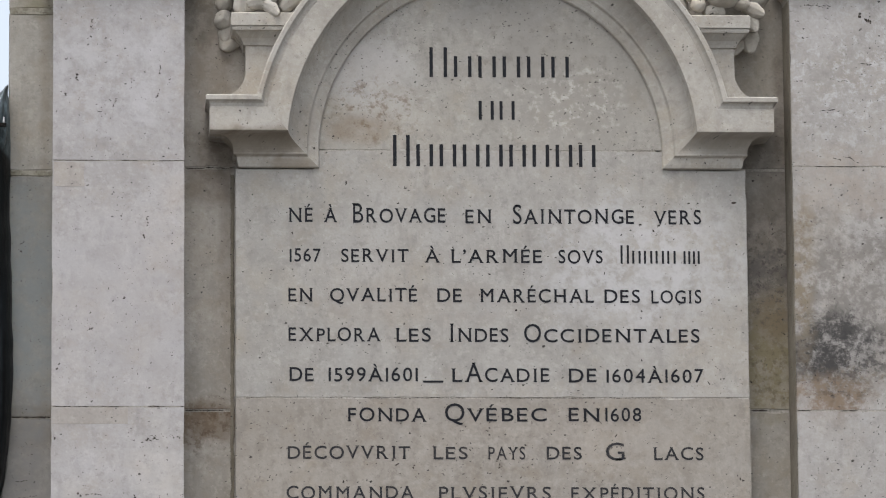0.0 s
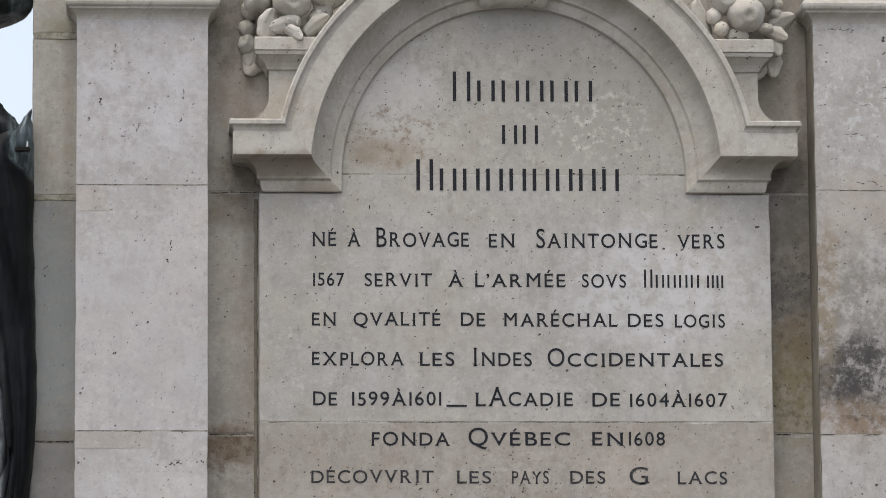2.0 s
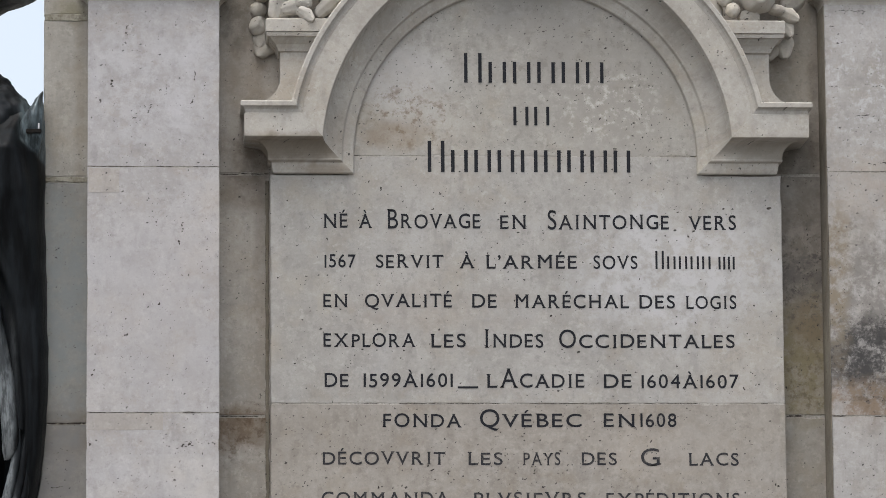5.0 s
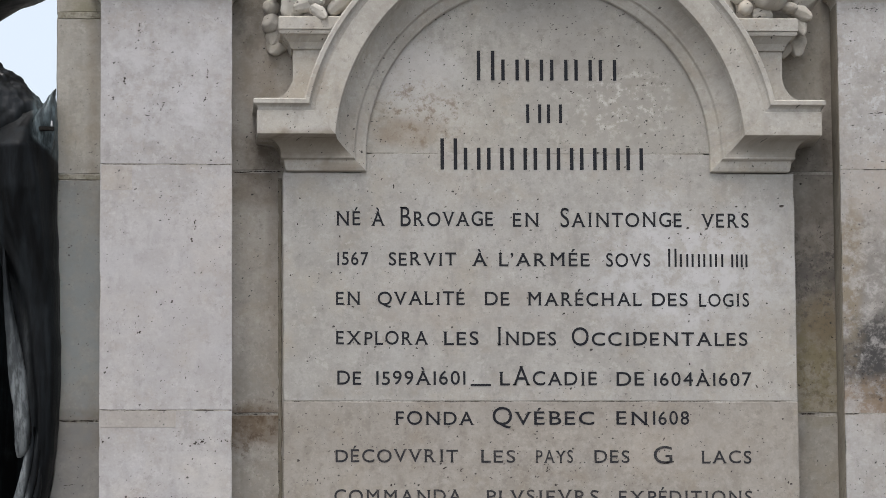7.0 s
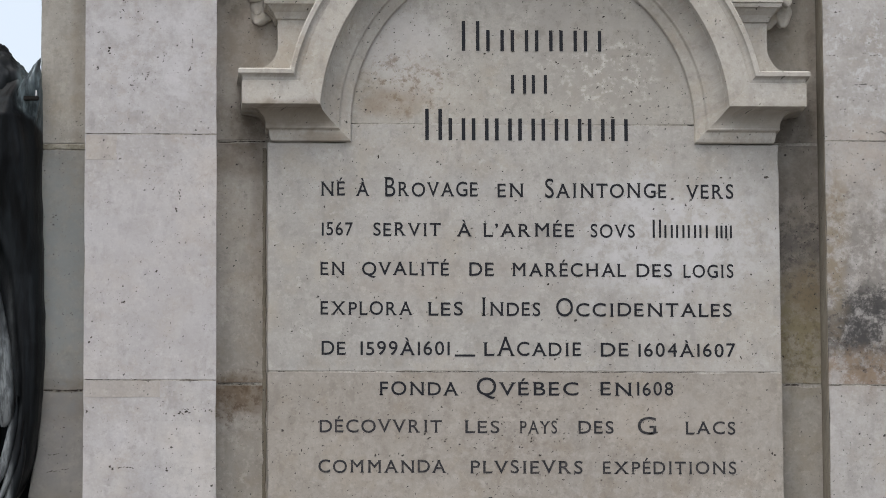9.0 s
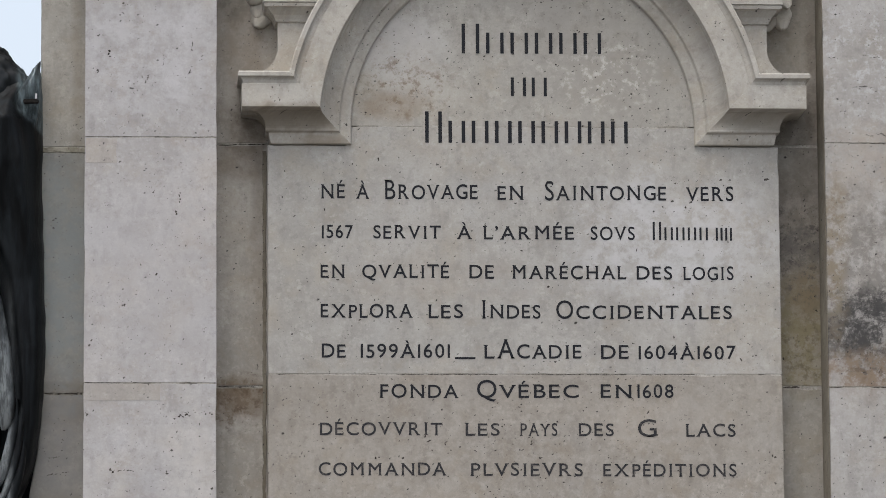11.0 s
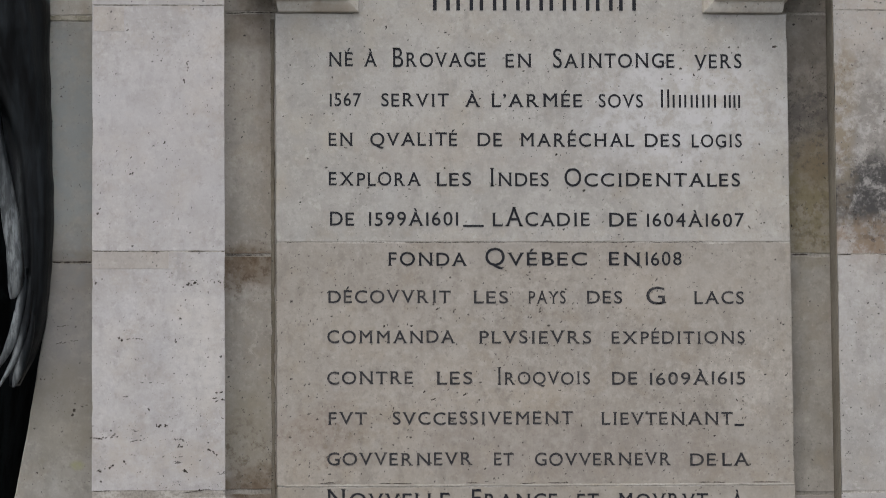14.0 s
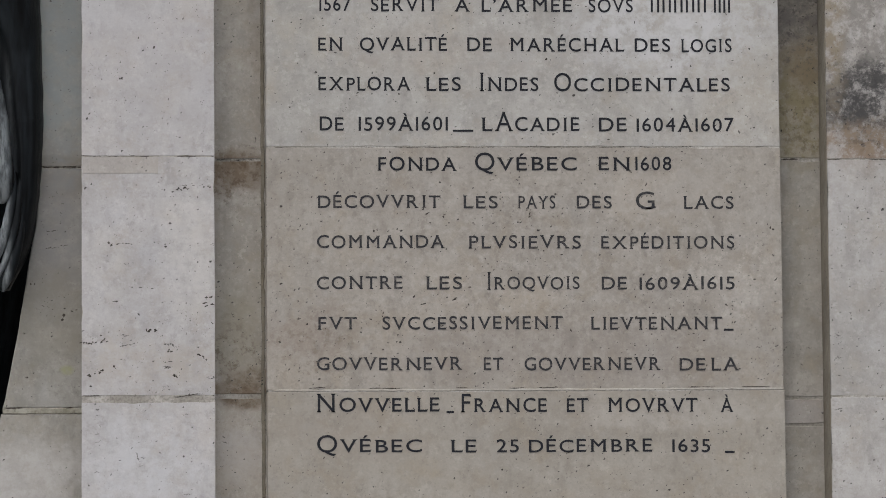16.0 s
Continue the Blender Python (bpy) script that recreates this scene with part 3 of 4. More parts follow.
def pilaster(x0, x1, joints, material, label):
    body = tagged(part("pilaster", box(x0 + 0.002, x1 - 0.002, 0.0007, 0.146, 0.9, 4.9), MAT_MORTAR), label, "pilaster", "pilasters of the pedestal")
    for (za, zb) in joints:
        part("stone", worn_stone(rect(x0, x1, za, zb), 0.0, 0.139, 0.0010), material, body)
    part("capital", moulded_band(x0 + 0.0005, x1 - 0.0005, CAP, 0.0005, 0.138), MAT_MOULDING, body, "narrow moulded limestone capital")
    return body


left = pilaster(-1.312, -0.919, [(0.9, 1.66), (1.665, 2.404), (2.424, 3.1312), (3.1330, 3.8685), (3.8700, 4.376), (4.4385, 4.9)], MAT_PIER,
                "pale limestone pilaster with fine seams and mortar repairs")
right = pilaster(0.905, 1.298, [(0.9, 1.66), (1.664, 2.411), (2.416, 3.120), (3.1225, 3.8590), (3.8603, 4.376), (4.4385, 4.9)], MAT_PIER_RIGHT,
                 "limestone pilaster with black and rusty lichen stains")
part("mortar_repair", worn_stone(rect(-1.309, -1.215, 3.790, 3.866), -0.0006, 0.02, 0.0005), MAT_PATCH, left, "pinkish mortar repair")
part("mortar_repair", worn_stone(rect(-1.308, -1.085, 3.080, 3.1305), -0.0006, 0.02, 0.0005), MAT_PATCH, left, "pinkish mortar repair")
part("joint_filling", worn_stone(rect(-1.311, -0.920, 2.4045, 2.4235), 0.004, 0.02, 0.002), MAT_PATCH, left, "wide mortar joint")

LEFT_UPPER = [(-1.198, 4.293, 0.006, 0.012, 0), (-1.199, 4.276, 0.008, 0.010, 30), (-1.198, 4.245, 0.007, 0.008, 0), (-1.237, 4.119, 0.009, 0.022, -12), (-0.989, 4.184, 0.007, 0.013, 0),
              (-0.992, 4.144, 0.005, 0.026, -4), (-0.999, 4.070, 0.005, 0.030, -28), (-1.078, 4.097, 0.003, 0.022, -6), (-1.129, 4.041, 0.004, 0.024, -24), (-1.118, 4.056, 0.022, 0.003, 8),
              (-1.174, 4.016, 0.018, 0.004, 0), (-1.029, 3.684, 0.005, 0.040, -3), (-1.040, 3.640, 0.010, 0.012, 20), (-1.108, 3.702, 0.009, 0.009, 0)]
LEFT_MIDDLE = [(-1.197, 3.364, 0.019, 0.009, 35), (-1.292, 3.252, 0.008, 0.020, -30), (-1.092, 3.452, 0.010, 0.018, 25), (-1.300, 3.108, 0.014, 0.012, 0), (-1.290, 3.041, 0.024, 0.010, 25),
               (-1.067, 3.037, 0.010, 0.016, -20), (-1.022, 3.034, 0.050, 0.010, 8), (-1.000, 3.046, 0.040, 0.004, 0), (-0.945, 3.042, 0.030, 0.008, -6), (-1.226, 2.872, 0.010, 0.013, 30),
               (-1.180, 2.872, 0.060, 0.005, 3), (-1.062, 2.868, 0.008, 0.014, 0)]
LEFT_LOWER = [(-1.276, 2.582, 0.085, 0.007, 8), (-1.108, 2.615, 0.030, 0.011, 14), (-0.933, 2.691, 0.028, 0.006, 10), (-0.938, 2.714, 0.020, 0.008, 0), (-1.136, 2.742, 0.070, 0.003, -4),
              (-1.180, 2.572, 0.050, 0.004, 12), (-1.050, 2.558, 0.024, 0.008, 0), (-1.057, 2.524, 0.026, 0.006, 0), (-0.957, 2.537, 0.034, 0.008, -40), (-1.037, 2.484, 0.016, 0.014, 0),
              (-1.270, 2.490, 0.050, 0.010, 20), (-1.150, 2.250, 0.004, 0.030, 20), (-1.010, 2.240, 0.006, 0.016, 0), (-1.210, 2.700, 0.014, 0.006, 10)]
RIGHT_SEAMS = [(0.990, 4.353, 0.080, 0.005, 0), (0.928, 4.307, 0.024, 0.006, 0), (1.135, 4.310, 0.040, 0.016, -20), (1.131, 4.173, 0.040, 0.004, 0), (0.933, 4.121, 0.026, 0.005, 0),
               (1.062, 4.122, 0.030, 0.004, 0), (1.017, 4.032, 0.040, 0.004, 0), (1.060, 3.886, 0.060, 0.004, 8), (1.090, 3.880, 0.040, 0.004, -30), (0.905, 3.871, 0.012, 0.008, 0), (1.022, 3.805, 0.016, 0.008, 0)]
for marks, seed in ((LEFT_UPPER, 21), (LEFT_MIDDLE, 22), (LEFT_LOWER, 23)):
    pits(left, -0.0007, marks, seed)
pits(left, -0.0006, scatter(-1.30, -0.93, 2.45, 4.36, 190, 24, 0.008, 60) + scatter(-1.30, -0.93, 1.9, 2.4, 40, 25, 0.009, 60) + scatter(-1.30, -0.93, 2.43, 2.70, 60, 26, 0.016, 10), 27, 1)
pits(right, -0.0007, RIGHT_SEAMS, 28)
pits(right, -0.0006, scatter(0.915, 1.29, 3.13, 3.85, 150, 29, 0.009, 0, 0.6) + scatter(0.915, 1.29, 3.87, 4.36, 40, 30, 0.008) + scatter(0.915, 1.29, 2.0, 3.1, 90, 31, 0.008), 32, 1)
for z, x0, x1, seed in ((3.1325, -1.311, -0.92, 33), (3.8693, -1.311, -0.92, 34), (2.4235, -1.311, -0.92, 35)):
    crack(left, -0.0009, x0, x1, z, 0.0016 if z > 3.5 else 0.0024, seed, 0.004 if z < 3.5 else 0.001, 0.15 if 3 < z < 3.5 else 0.45)
crack(right, -0.0009, 0.906, 1.296, 3.1212, 0.0024, 36, 0.002, 0.4)
crack(right, -0.0009, 0.906, 1.296, 3.8596, 0.0018, 37, 0.001, 0.5)

# added thin sheet: the side's brown grime and its shade in one dark colour
part("side_facing", box(0.9030, 0.9048, 0.004, 0.1388, 0.9, 4.37), MAT_RETURN, right, "brown-stained side of the pilaster with its shade in the colour")

# ---- the inscription tablet ----
TY = 0.05
tablet = tagged(part("inscription_tablet", box(-0.763, 0.768, TY + 0.0008, 0.139, 1.5, 3.84), MAT_MORTAR),
                "arched pale limestone tablet with black engraved French inscription", "tablet")
part("stone", worn_stone(rect(-0.766, 0.776, 1.45, 2.437), TY, 0.085, 0.0025), MAT_TABLET_FOOT, tablet)
part("stone", worn_stone(rect(-0.767, 0.773, 2.4405, 3.1640), TY, 0.085, 0.0025), MAT_TABLET_LOW, tablet)
part("stone", worn_stone([(-0.767, 3.1650), (0.772, 3.1650), (0.772, 3.8555), (0.535, 3.8555), (0.535, 3.913), (-0.535, 3.913), (-0.535, 3.8555), (-0.767, 3.8555)],
                         TY, 0.085, 0.0025), MAT_TABLET, tablet)
part("joint_filling", worn_stone(rect(-0.764, 0.772, 2.4372, 2.4445), TY - 0.0006, 0.02, 0.0012, 0.012), MAT_PALE_MORTAR, tablet, "pale broken mortar joint")
part("backing", box(-0.5, 0.5, TY + 0.0010, 0.139, 3.85, 4.2), MAT_MORTAR, tablet)
# narrow dark strip on the recess wall, left of the tablet
part("joint_filling", worn_stone(rect(-0.782, -0.7668, 1.5, 3.853), 0.1375, 0.02, 0.004, 0.02), MAT_RETURN, tablet, "narrow dark strip along the tablet's left edge")
part("plug", worn_stone(rect(0.632, 0.692, 2.06, 2.116), TY - 0.003, 0.02, 0.002), MAT_MORTAR, tablet, "small olive-grey mortar plug")
arc = [(0.54 * math.cos(math.pi * i / 48), 3.9134 + 0.54 * math.sin(math.pi * i / 48)) for i in range(49)]
part("tympanum", worn_stone(arc, TY + 0.0005, 0.08, 0.002), MAT_TYMPANUM, tablet)


pits(tablet, TY - 0.0006, scatter(-0.75, 0.76, 3.17, 3.85, 330, 63, 0.012, 30, 0.5), 42, 1)
pits(tablet, TY - 0.0006, scatter(-0.75, 0.76, 2.45, 3.16, 320, 43, 0.013, 30, 0.5), 44, 1)
pits(tablet, TY - 0.0006, scatter(-0.75, 0.76, 1.95, 2.43, 150, 45, 0.010, 30, 0.5), 46, 1)
pits(tablet, TY - 0.0006, [m for m in scatter(-0.50, 0.50, 3.90, 4.42, 260, 47, 0.012, 30, 0.5) if math.hypot(m[0], m[1] - 3.91) < 0.505], 48, 1)
TABLET_MARKS = [(-0.649, 2.637, 0.012, 0.011, 0), (-0.041, 2.529, 0.008, 0.008, 0), (0.635, 2.497, 0.007, 0.007, 0), (-0.185, 2.574, 0.007, 0.006, 0), (0.687, 3.223, 0.008, 0.008, 0), (-0.721, 3.700, 0.006, 0.009, 0), (-0.036, 3.471, 0.006, 0.012, 0), (0.166, 3.593, 0.006, 0.006, 0), (0.743, 2.919, 0.010, 0.012, 0), (0.520, 2.591, 0.006, 0.006, 0), (-0.650, 2.311, 0.006, 0.006, 0), (0.687, 3.223, 0.008, 0.008, 0), (0.446, 3.431, 0.012, 0.007, 0), (0.506, 3.406, 0.007, 0.007, 0), (-0.132, 3.681, 0.006, 0.006, 0), (-0.505, 3.632, 0.006, 0.006, 0)]
pits(tablet, TY - 0.0008, TABLET_MARKS, 51, 1)
crack(tablet, TY - 0.0009, -0.764, 0.770, 3.1646, 0.0016, 49, 0.001, 0.5)
crack(tablet, TY - 0.0010, -0.764, 0.770, 2.4462, 0.0022, 50, 0.002, 0.65)

# ---- engraved letters ----
def outline(char):
    """A character in the built-in font, as points and faces, with cap height 1 and starting at 0."""
    curve = bpy.data.curves.new("lettering", "FONT")
    curve.body, curve.resolution_u = char, 4
    ob = new("lettering", curve)
    bpy.context.view_layer.update()
    mesh = bpy.data.meshes.new_from_object(ob.evaluated_get(bpy.context.evaluated_depsgraph_get()))
    pts = np.array([v.co[:2] for v in mesh.vertices])
    faces = [tuple(f.vertices) for f in mesh.polygons]
    bpy.data.objects.remove(ob)
    bpy.data.curves.remove(curve)
    bpy.data.meshes.remove(mesh)
    return pts, faces


CAP_HEIGHT = float(np.ptp(outline("H")[0][:, 1]))
GLYPHS = {}


def glyph(char, bold=0.020, faded=False):
    """The character's mesh, cut a little bolder than the font, and its width."""
    if (char, bold, faded) not in GLYPHS:
        pts, faces = outline(char)
        pts = pts / CAP_HEIGHT
        pts[:, 0] -= pts[:, 0].min()
        rims = {}
        for f in faces:
            for a, b in zip(f, f[1:] + f[:1]):
                rims[min(a, b), max(a, b)] = rims.get((min(a, b), max(a, b)), 0) + 1
        pts, faces = list(map(tuple, pts)), list(faces)
        for (a, b), times in list(rims.items()):
            (xa, za), (xb, zb) = sorted((pts[a], pts[b]))
            if times > 1 or char.isdigit() or char in "’OQ":
                continue
            # small serifs where a stroke ends on the top or foot line, or an arm ends upright
            foot = max(abs(za), abs(zb)) < 0.03
            if abs(za - zb) < 0.02 and 0.09 < xb - xa < 0.30 and (foot or (abs(za - 1) < 0.03 and abs(zb - 1) < 0.03)):
                up = 1 if foot else -1
                faces.append(tuple(range(len(pts), len(pts) + 4)))
                pts += [(xa - 0.07, za), (xb + 0.07, zb), (xb, zb + up * 0.075), (xa, za + up * 0.075)]
            if abs(xa - xb) < 0.015 and 0.07 < abs(zb - za) < 0.16 and char in "EÉFLT" and xa > 0.3 and not 0.3 < (za + zb) / 2 < 0.7:
                high = max(za, zb) if (za + zb) > 1 else min(za, zb)
                to = -1 if (za + zb) > 1 else 1
                faces.append(tuple(range(len(pts), len(pts) + 3)))
                pts += [(xa - 0.06, high), (xa + 0.045, high + to * 0.21), (xa + 0.01, high)]
        pts = np.array(pts)
        pts[:, 0] -= pts[:, 0].min()
        verts, polys = [], []
        for k, (dx, dz) in enumerate(((0, 0), (bold, 0.0), (bold / 2, bold * 0.65), (bold / 2, -bold * 0.65))):
            polys += [tuple(i + len(verts) for i in f) for f in faces]
            verts += [(x + dx, 0.006 * k, z + dz) for x, z in pts]
        mesh = bpy.data.meshes.new("letter")
        mesh.from_pydata(verts, [], polys)
        mesh.materials.append(MAT_FADED_PAINT if faded else MAT_PAINT)
        GLYPHS[char, bold, faded] = mesh, float(pts[:, 0].max()) + bold
    return GLYPHS[char, bold, faded]


BAR = bpy.data.meshes.new("bar")
BAR.from_pydata([(0, 0, 0), (1, 0, 0), (1, 0, 1), (0, 0, 1)], [], [(0, 1, 2, 3)])
BAR.materials.append(MAT_PAINT)
chisel = random.Random(11)
TIGHT = {"A": 0.06, "V": 0.07, "T": 0.05, "L": 0.05, "Y": 0.06, "À": 0.06, "’": 0.02, "1": -0.04, "I": -0.05, "N": -0.03, "M": -0.03, "H": -0.03}


def cut(mesh, name, x, z, sx, sz):
    ob = new(name, mesh)
    ob.parent = tablet
    ob.location, ob.scale = (x, TY - 0.0012, z), (sx, sz, sz)
    return ob


def text_line(z, height, words):
    """One engraved line, sinking a little to the right. ^: a larger first letter. #n: n plain bars in place of a name."""
    level = z
    for text, x0, x1 in words:
        z = level - (0.0042 * (x0 + 0.61) / 1.1 if level < 3.8 and abs(level - 3.0945) > 0.01 else 0.0)
        if text == "_":
            cut(BAR, "bar", x0, z - 0.003, x1 - x0, 0.006)
        elif text[0] == "#":
            count = int(text[1:])
            cell, thick = (x1 - x0) / count, height * 0.16
            for i in range(count):
                top = height * (1.42 if i == 0 and count > 4 else 1.0)
                cut(BAR, "bar", x0 + cell * (i + 0.14), z, thick, top)
                cut(BAR, "bar", x0 + cell * (i + 0.86) - thick, z, thick, top)
        else:
            big = text[0] == "^"
            chars = text.lstrip("^")
            faded = 2.44 < z < 3.0
            grow = [1.4 if big and i == 0 else 1.0 for i in range(len(chars))]
            wider = [1.0 if g == 1 else 1.08 if c in "OQG" else 1.2 for c, g in zip(chars, grow)]
            gaps = [0.20 - TIGHT.get(a, 0.0) - TIGHT.get(b, 0.0) for a, b in zip(chars, chars[1:])] + [0.0]
            total = sum(glyph(c, 0.020 if g == 1 else 0.002, faded)[1] * k + gap for c, g, k, gap in zip(chars, grow, wider, gaps))
            s, x = (x1 - x0) / total, x0
            for c, g, k, gap in zip(chars, grow, wider, gaps):
                mesh, wide = glyph(c, 0.020 if g == 1 else 0.002, faded)
                cut(mesh, "letter", x, z - (0.02 * height if g > 1 else 0.0) + chisel.uniform(-0.0008, 0.0008), s * k, height * g * chisel.uniform(0.97, 1.03))
                x += s * (wide * k + gap)


text_line(3.694, 0.0420, [("NÉ", -0.608, -0.535), ("À", -0.503, -0.462), ("^BROVAGE", -0.418, -0.137), ("EN", -0.078, 0.001), ("^SAINTONGE", 0.065, 0.431), ("VERS", 0.489, 0.633)])
text_line(3.574, 0.0390, [("1567", -0.605, -0.512), ("SERVIT", -0.451, -0.248), ("À", -0.202, -0.155), ("L’ARMÉE", -0.123, 0.152), ("SOVS", 0.201, 0.334), ("#5", 0.383, 0.559), ("#2", 0.574, 0.631)])
text_line(3.455, 0.0390, [("EN", -0.609, -0.536), ("QVALITÉ", -0.485, -0.224), ("DE", -0.164, -0.090), ("MARÉCHAL", -0.036, 0.307), ("DES", 0.338, 0.445), ("LOGIS", 0.477, 0.630)])
text_line(3.335, 0.0390, [("EXPLORA", -0.609, -0.334), ("LES", -0.290, -0.184), ("^INDES", -0.128, 0.048), ("^OCCIDENTALES", 0.095, 0.623)])
text_line(3.215, 0.0400, [("DE", -0.606, -0.534), ("1599À1601", -0.490, -0.224), ("_", -0.209, -0.148), ("L", -0.124, -0.090), ("^ACADIE", -0.084, 0.170), ("DE", 0.228, 0.312), ("1604À1607", 0.341, 0.633)])
text_line(3.0945, 0.0390, [("FONDA", -0.435, -0.198), ("^QVÉBEC", -0.144, 0.160), ("EN", 0.226, 0.321), ("1608", 0.336, 0.444)])
text_line(2.983, 0.0370, [("DÉCOVVRIT", -0.612, -0.247), ("LES", -0.182, -0.077), ("PAYS", -0.017, 0.095), ("DES", 0.159, 0.264), ("^G", 0.336, 0.392), ("LACS", 0.478, 0.629)])
text_line(2.863, 0.0370, [("COMMANDA", -0.616, -0.236), ("PLVSIEVRS", -0.166, 0.170), ("EXPÉDITIONS", 0.231, 0.630)])
text_line(2.741, 0.0370, [("CONTRE", -0.617, -0.362), ("LES", -0.294, -0.185), ("^IROQVOIS", -0.111, 0.165), ("DE", 0.231, 0.307), ("1609À1615", 0.344, 0.629)])
text_line(2.621, 0.0370, [("FVT", -0.616, -0.498), ("SVCCESSIVEMENT", -0.423, 0.115), ("LIEVTENANT", 0.196, 0.591), ("_", 0.595, 0.624)])
text_line(2.500, 0.0370, [("GOVVERNEVR", -0.618, -0.187), ("ET", -0.123, -0.064), ("GOVVERNEVR", -0.002, 0.404), ("DE", 0.461, 0.539), ("LA", 0.554, 0.639)])
text_line(2.376, 0.0400, [("^NOVVELLE", -0.620, -0.255), ("_", -0.235, -0.213), ("^FRANCE", -0.193, 0.064), ("ET", 0.123, 0.188), ("MOVRVT", 0.246, 0.514), ("À", 0.581, 0.620)])
text_line(2.257, 0.0370, [("^QVÉBEC", -0.619, -0.308), ("LE", -0.224, -0.146), ("25", -0.087, -0.021), ("DÉCEMBRE", 0.009, 0.377), ("1635", 0.436, 0.549), ("_", 0.593, 0.622)])
text_line(4.137, 0.0640, [("#6", -0.193, 0.249)])
text_line(4.007, 0.0570, [("#2", -0.044, 0.082)])
text_line(3.864, 0.0670, [("#9", -0.304, 0.326)])


# ---- arched hood over the tablet ----
hood = tagged(new("arched_hood"), "moulded limestone arch on stepped imposts framing the tablet", "arch")
hood.location = (0, 0, 0)
# how far out from the inner edge, and depth
PROFILE = [(0.0, 0.139), (0.0, 0.042), (0.003, 0.037), (0.012, 0.034), (0.031, 0.031), (0.0340, 0.029), (0.0355, 0.0235), (0.0375, 0.0210), (0.0415, 0.0205), (0.0430, 0.0215)]
PROFILE += [(0.0435 + 0.0475 * math.sin(a), 0.0215 - 0.038 * (1 - math.cos(a))) for a in [math.pi / 2 * k / 10 for k in range(1, 11)]]
PROFILE += [(0.0925, -0.017), (0.0965, -0.047), (0.0985, -0.0500), (0.167, -0.0505), (0.1685, -0.0465), (0.1715, -0.0470), (0.179, -0.0485), (0.184, -0.0520), (0.1862, -0.0550),
            (0.1870, -0.0600), (0.189, -0.0615), (0.200, -0.0615), (0.204, -0.0580), (0.2045, 0.139)]
FOOT, SPRING, RADIUS = 3.857, 3.907, 0.517

def mitre(r, sign=1):
    """Where the arch's moulding, r out from its inner edge, meets that of the impost."""
    rise = FOOT + r - SPRING
    return sign * (RADIUS + r if rise < 0 else math.sqrt((RADIUS + r) ** 2 - rise**2)), FOOT + r


def impost_rings(sign):
    ends = [0.744 + max(0.0, 0.05 - y) * 1.01 for _, y in PROFILE[1:-1]]
    ends = [ends[0], *ends, ends[-1]]
    rings = [[(sign * e, 0.139, FOOT + r) for (r, y), e in zip(PROFILE, ends)], [(sign * e, y, FOOT + r) for (r, y), e in zip(PROFILE, ends)]]
    return rings + [[(mitre(r, sign)[0], y, mitre(r)[1]) for r, y in PROFILE]]


for sign in (-1, 1):
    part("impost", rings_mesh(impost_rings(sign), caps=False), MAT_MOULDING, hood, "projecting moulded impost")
SEG = 80
rings = [[(mitre(r)[0], y, mitre(r)[1]) for r, y in PROFILE]]
for i in range(SEG + 1):
    ring = []
    for r, y in PROFILE:
        low = math.asin(max(0.0, FOOT + r - SPRING) / (RADIUS + r)) + (0.001 if i == 0 else 0.0)
        a = low + (math.pi - 2 * low) * i / SEG
        far = RADIUS + r + 0.013 * min(max(0.0, r - 0.045) / 0.045, max(0.0, 0.160 - r) / 0.06, 1.0) * math.sin(a) ** 3
        ring.append((far * math.cos(a), y, SPRING + far * math.sin(a)))
    rings.append(ring)
rings.append([(mitre(r, -1)[0], y, mitre(r)[1] - 0.0005) for r, y in PROFILE])
part("archivolt", rings_mesh(rings, caps=False), MAT_ARCH, hood)


def keystone():
    """A scrolled keystone at the crown."""
    prof = [(0.0, 0.030), (0.004, 0.046), (0.012, 0.058), (0.025, 0.066), (0.045, 0.072), (0.07, 0.080), (0.12, 0.10), (0.2, 0.13), (0.32, 0.17)]
    rings = []
    for up, out in prof:
        w = 0.096 + 0.05 * up
        ring = []
        for k in range(25):
            s = -1 + k / 12
            roll = max(0.0, 1 - ((abs(s) - 0.80) / 0.20) ** 2)
            drop = 0.010 * roll if up < 0.05 else 0.0
            ring.append((s * w * 1.06, TY - out - 0.014 * roll + 0.008 * (0.52 < abs(s) < 0.64), 4.424 + up - drop))
        ring += [(w * 1.06, 0.06, 4.424 + up), (-w * 1.06, 0.06, 4.424 + up)]
        rings.append(ring)
    return smooth(part("keystone", rings_mesh(rings, closed=True), MAT_MOULDING, hood, "scrolled keystone"))


keystone()


def ear(sign):
    """The short post with a hollow foot and a capped block, beside the arch."""
    levels = [(4.061, 0.060, 0), (4.0705, 0.060, 0), (4.073, 0.047, 0), (4.080, 0.033, 0), (4.092, 0.020, 0), (4.108, 0.009, 0), (4.125, 0.002, 0), (4.135, 0.0, 0),
              (4.222, 0.0, 0), (4.2225, 0.006, 1), (4.230, 0.008, 1), (4.242, 0.014, 1), (4.254, 0.026, 1), (4.262, 0.032, 1), (4.2625, 0.040, 1), (4.272, 0.043, 1),
              (4.2735, 0.039, 1), (4.2760, 0.039, 1), (4.2765, 0.044, 1), (4.3125, 0.044, 1), (4.316, 0.040, 1)]
    rings = []
    for z, o, both in levels:
        x, y = 0.737 + o, 0.012 - (o if both else 0.0)
        inner = math.sqrt(0.672**2 - (z - SPRING) ** 2)
        rings.append([(sign * inner, y, z), (sign * x, y, z), (sign * x, 0.138, z), (sign * inner, 0.138, z)])
    return part("ear", rings_mesh(rings, closed=True), MAT_MOULDING, hood, "small moulded post beside the arch")


for sign in (-1, 1):
    ear(sign)


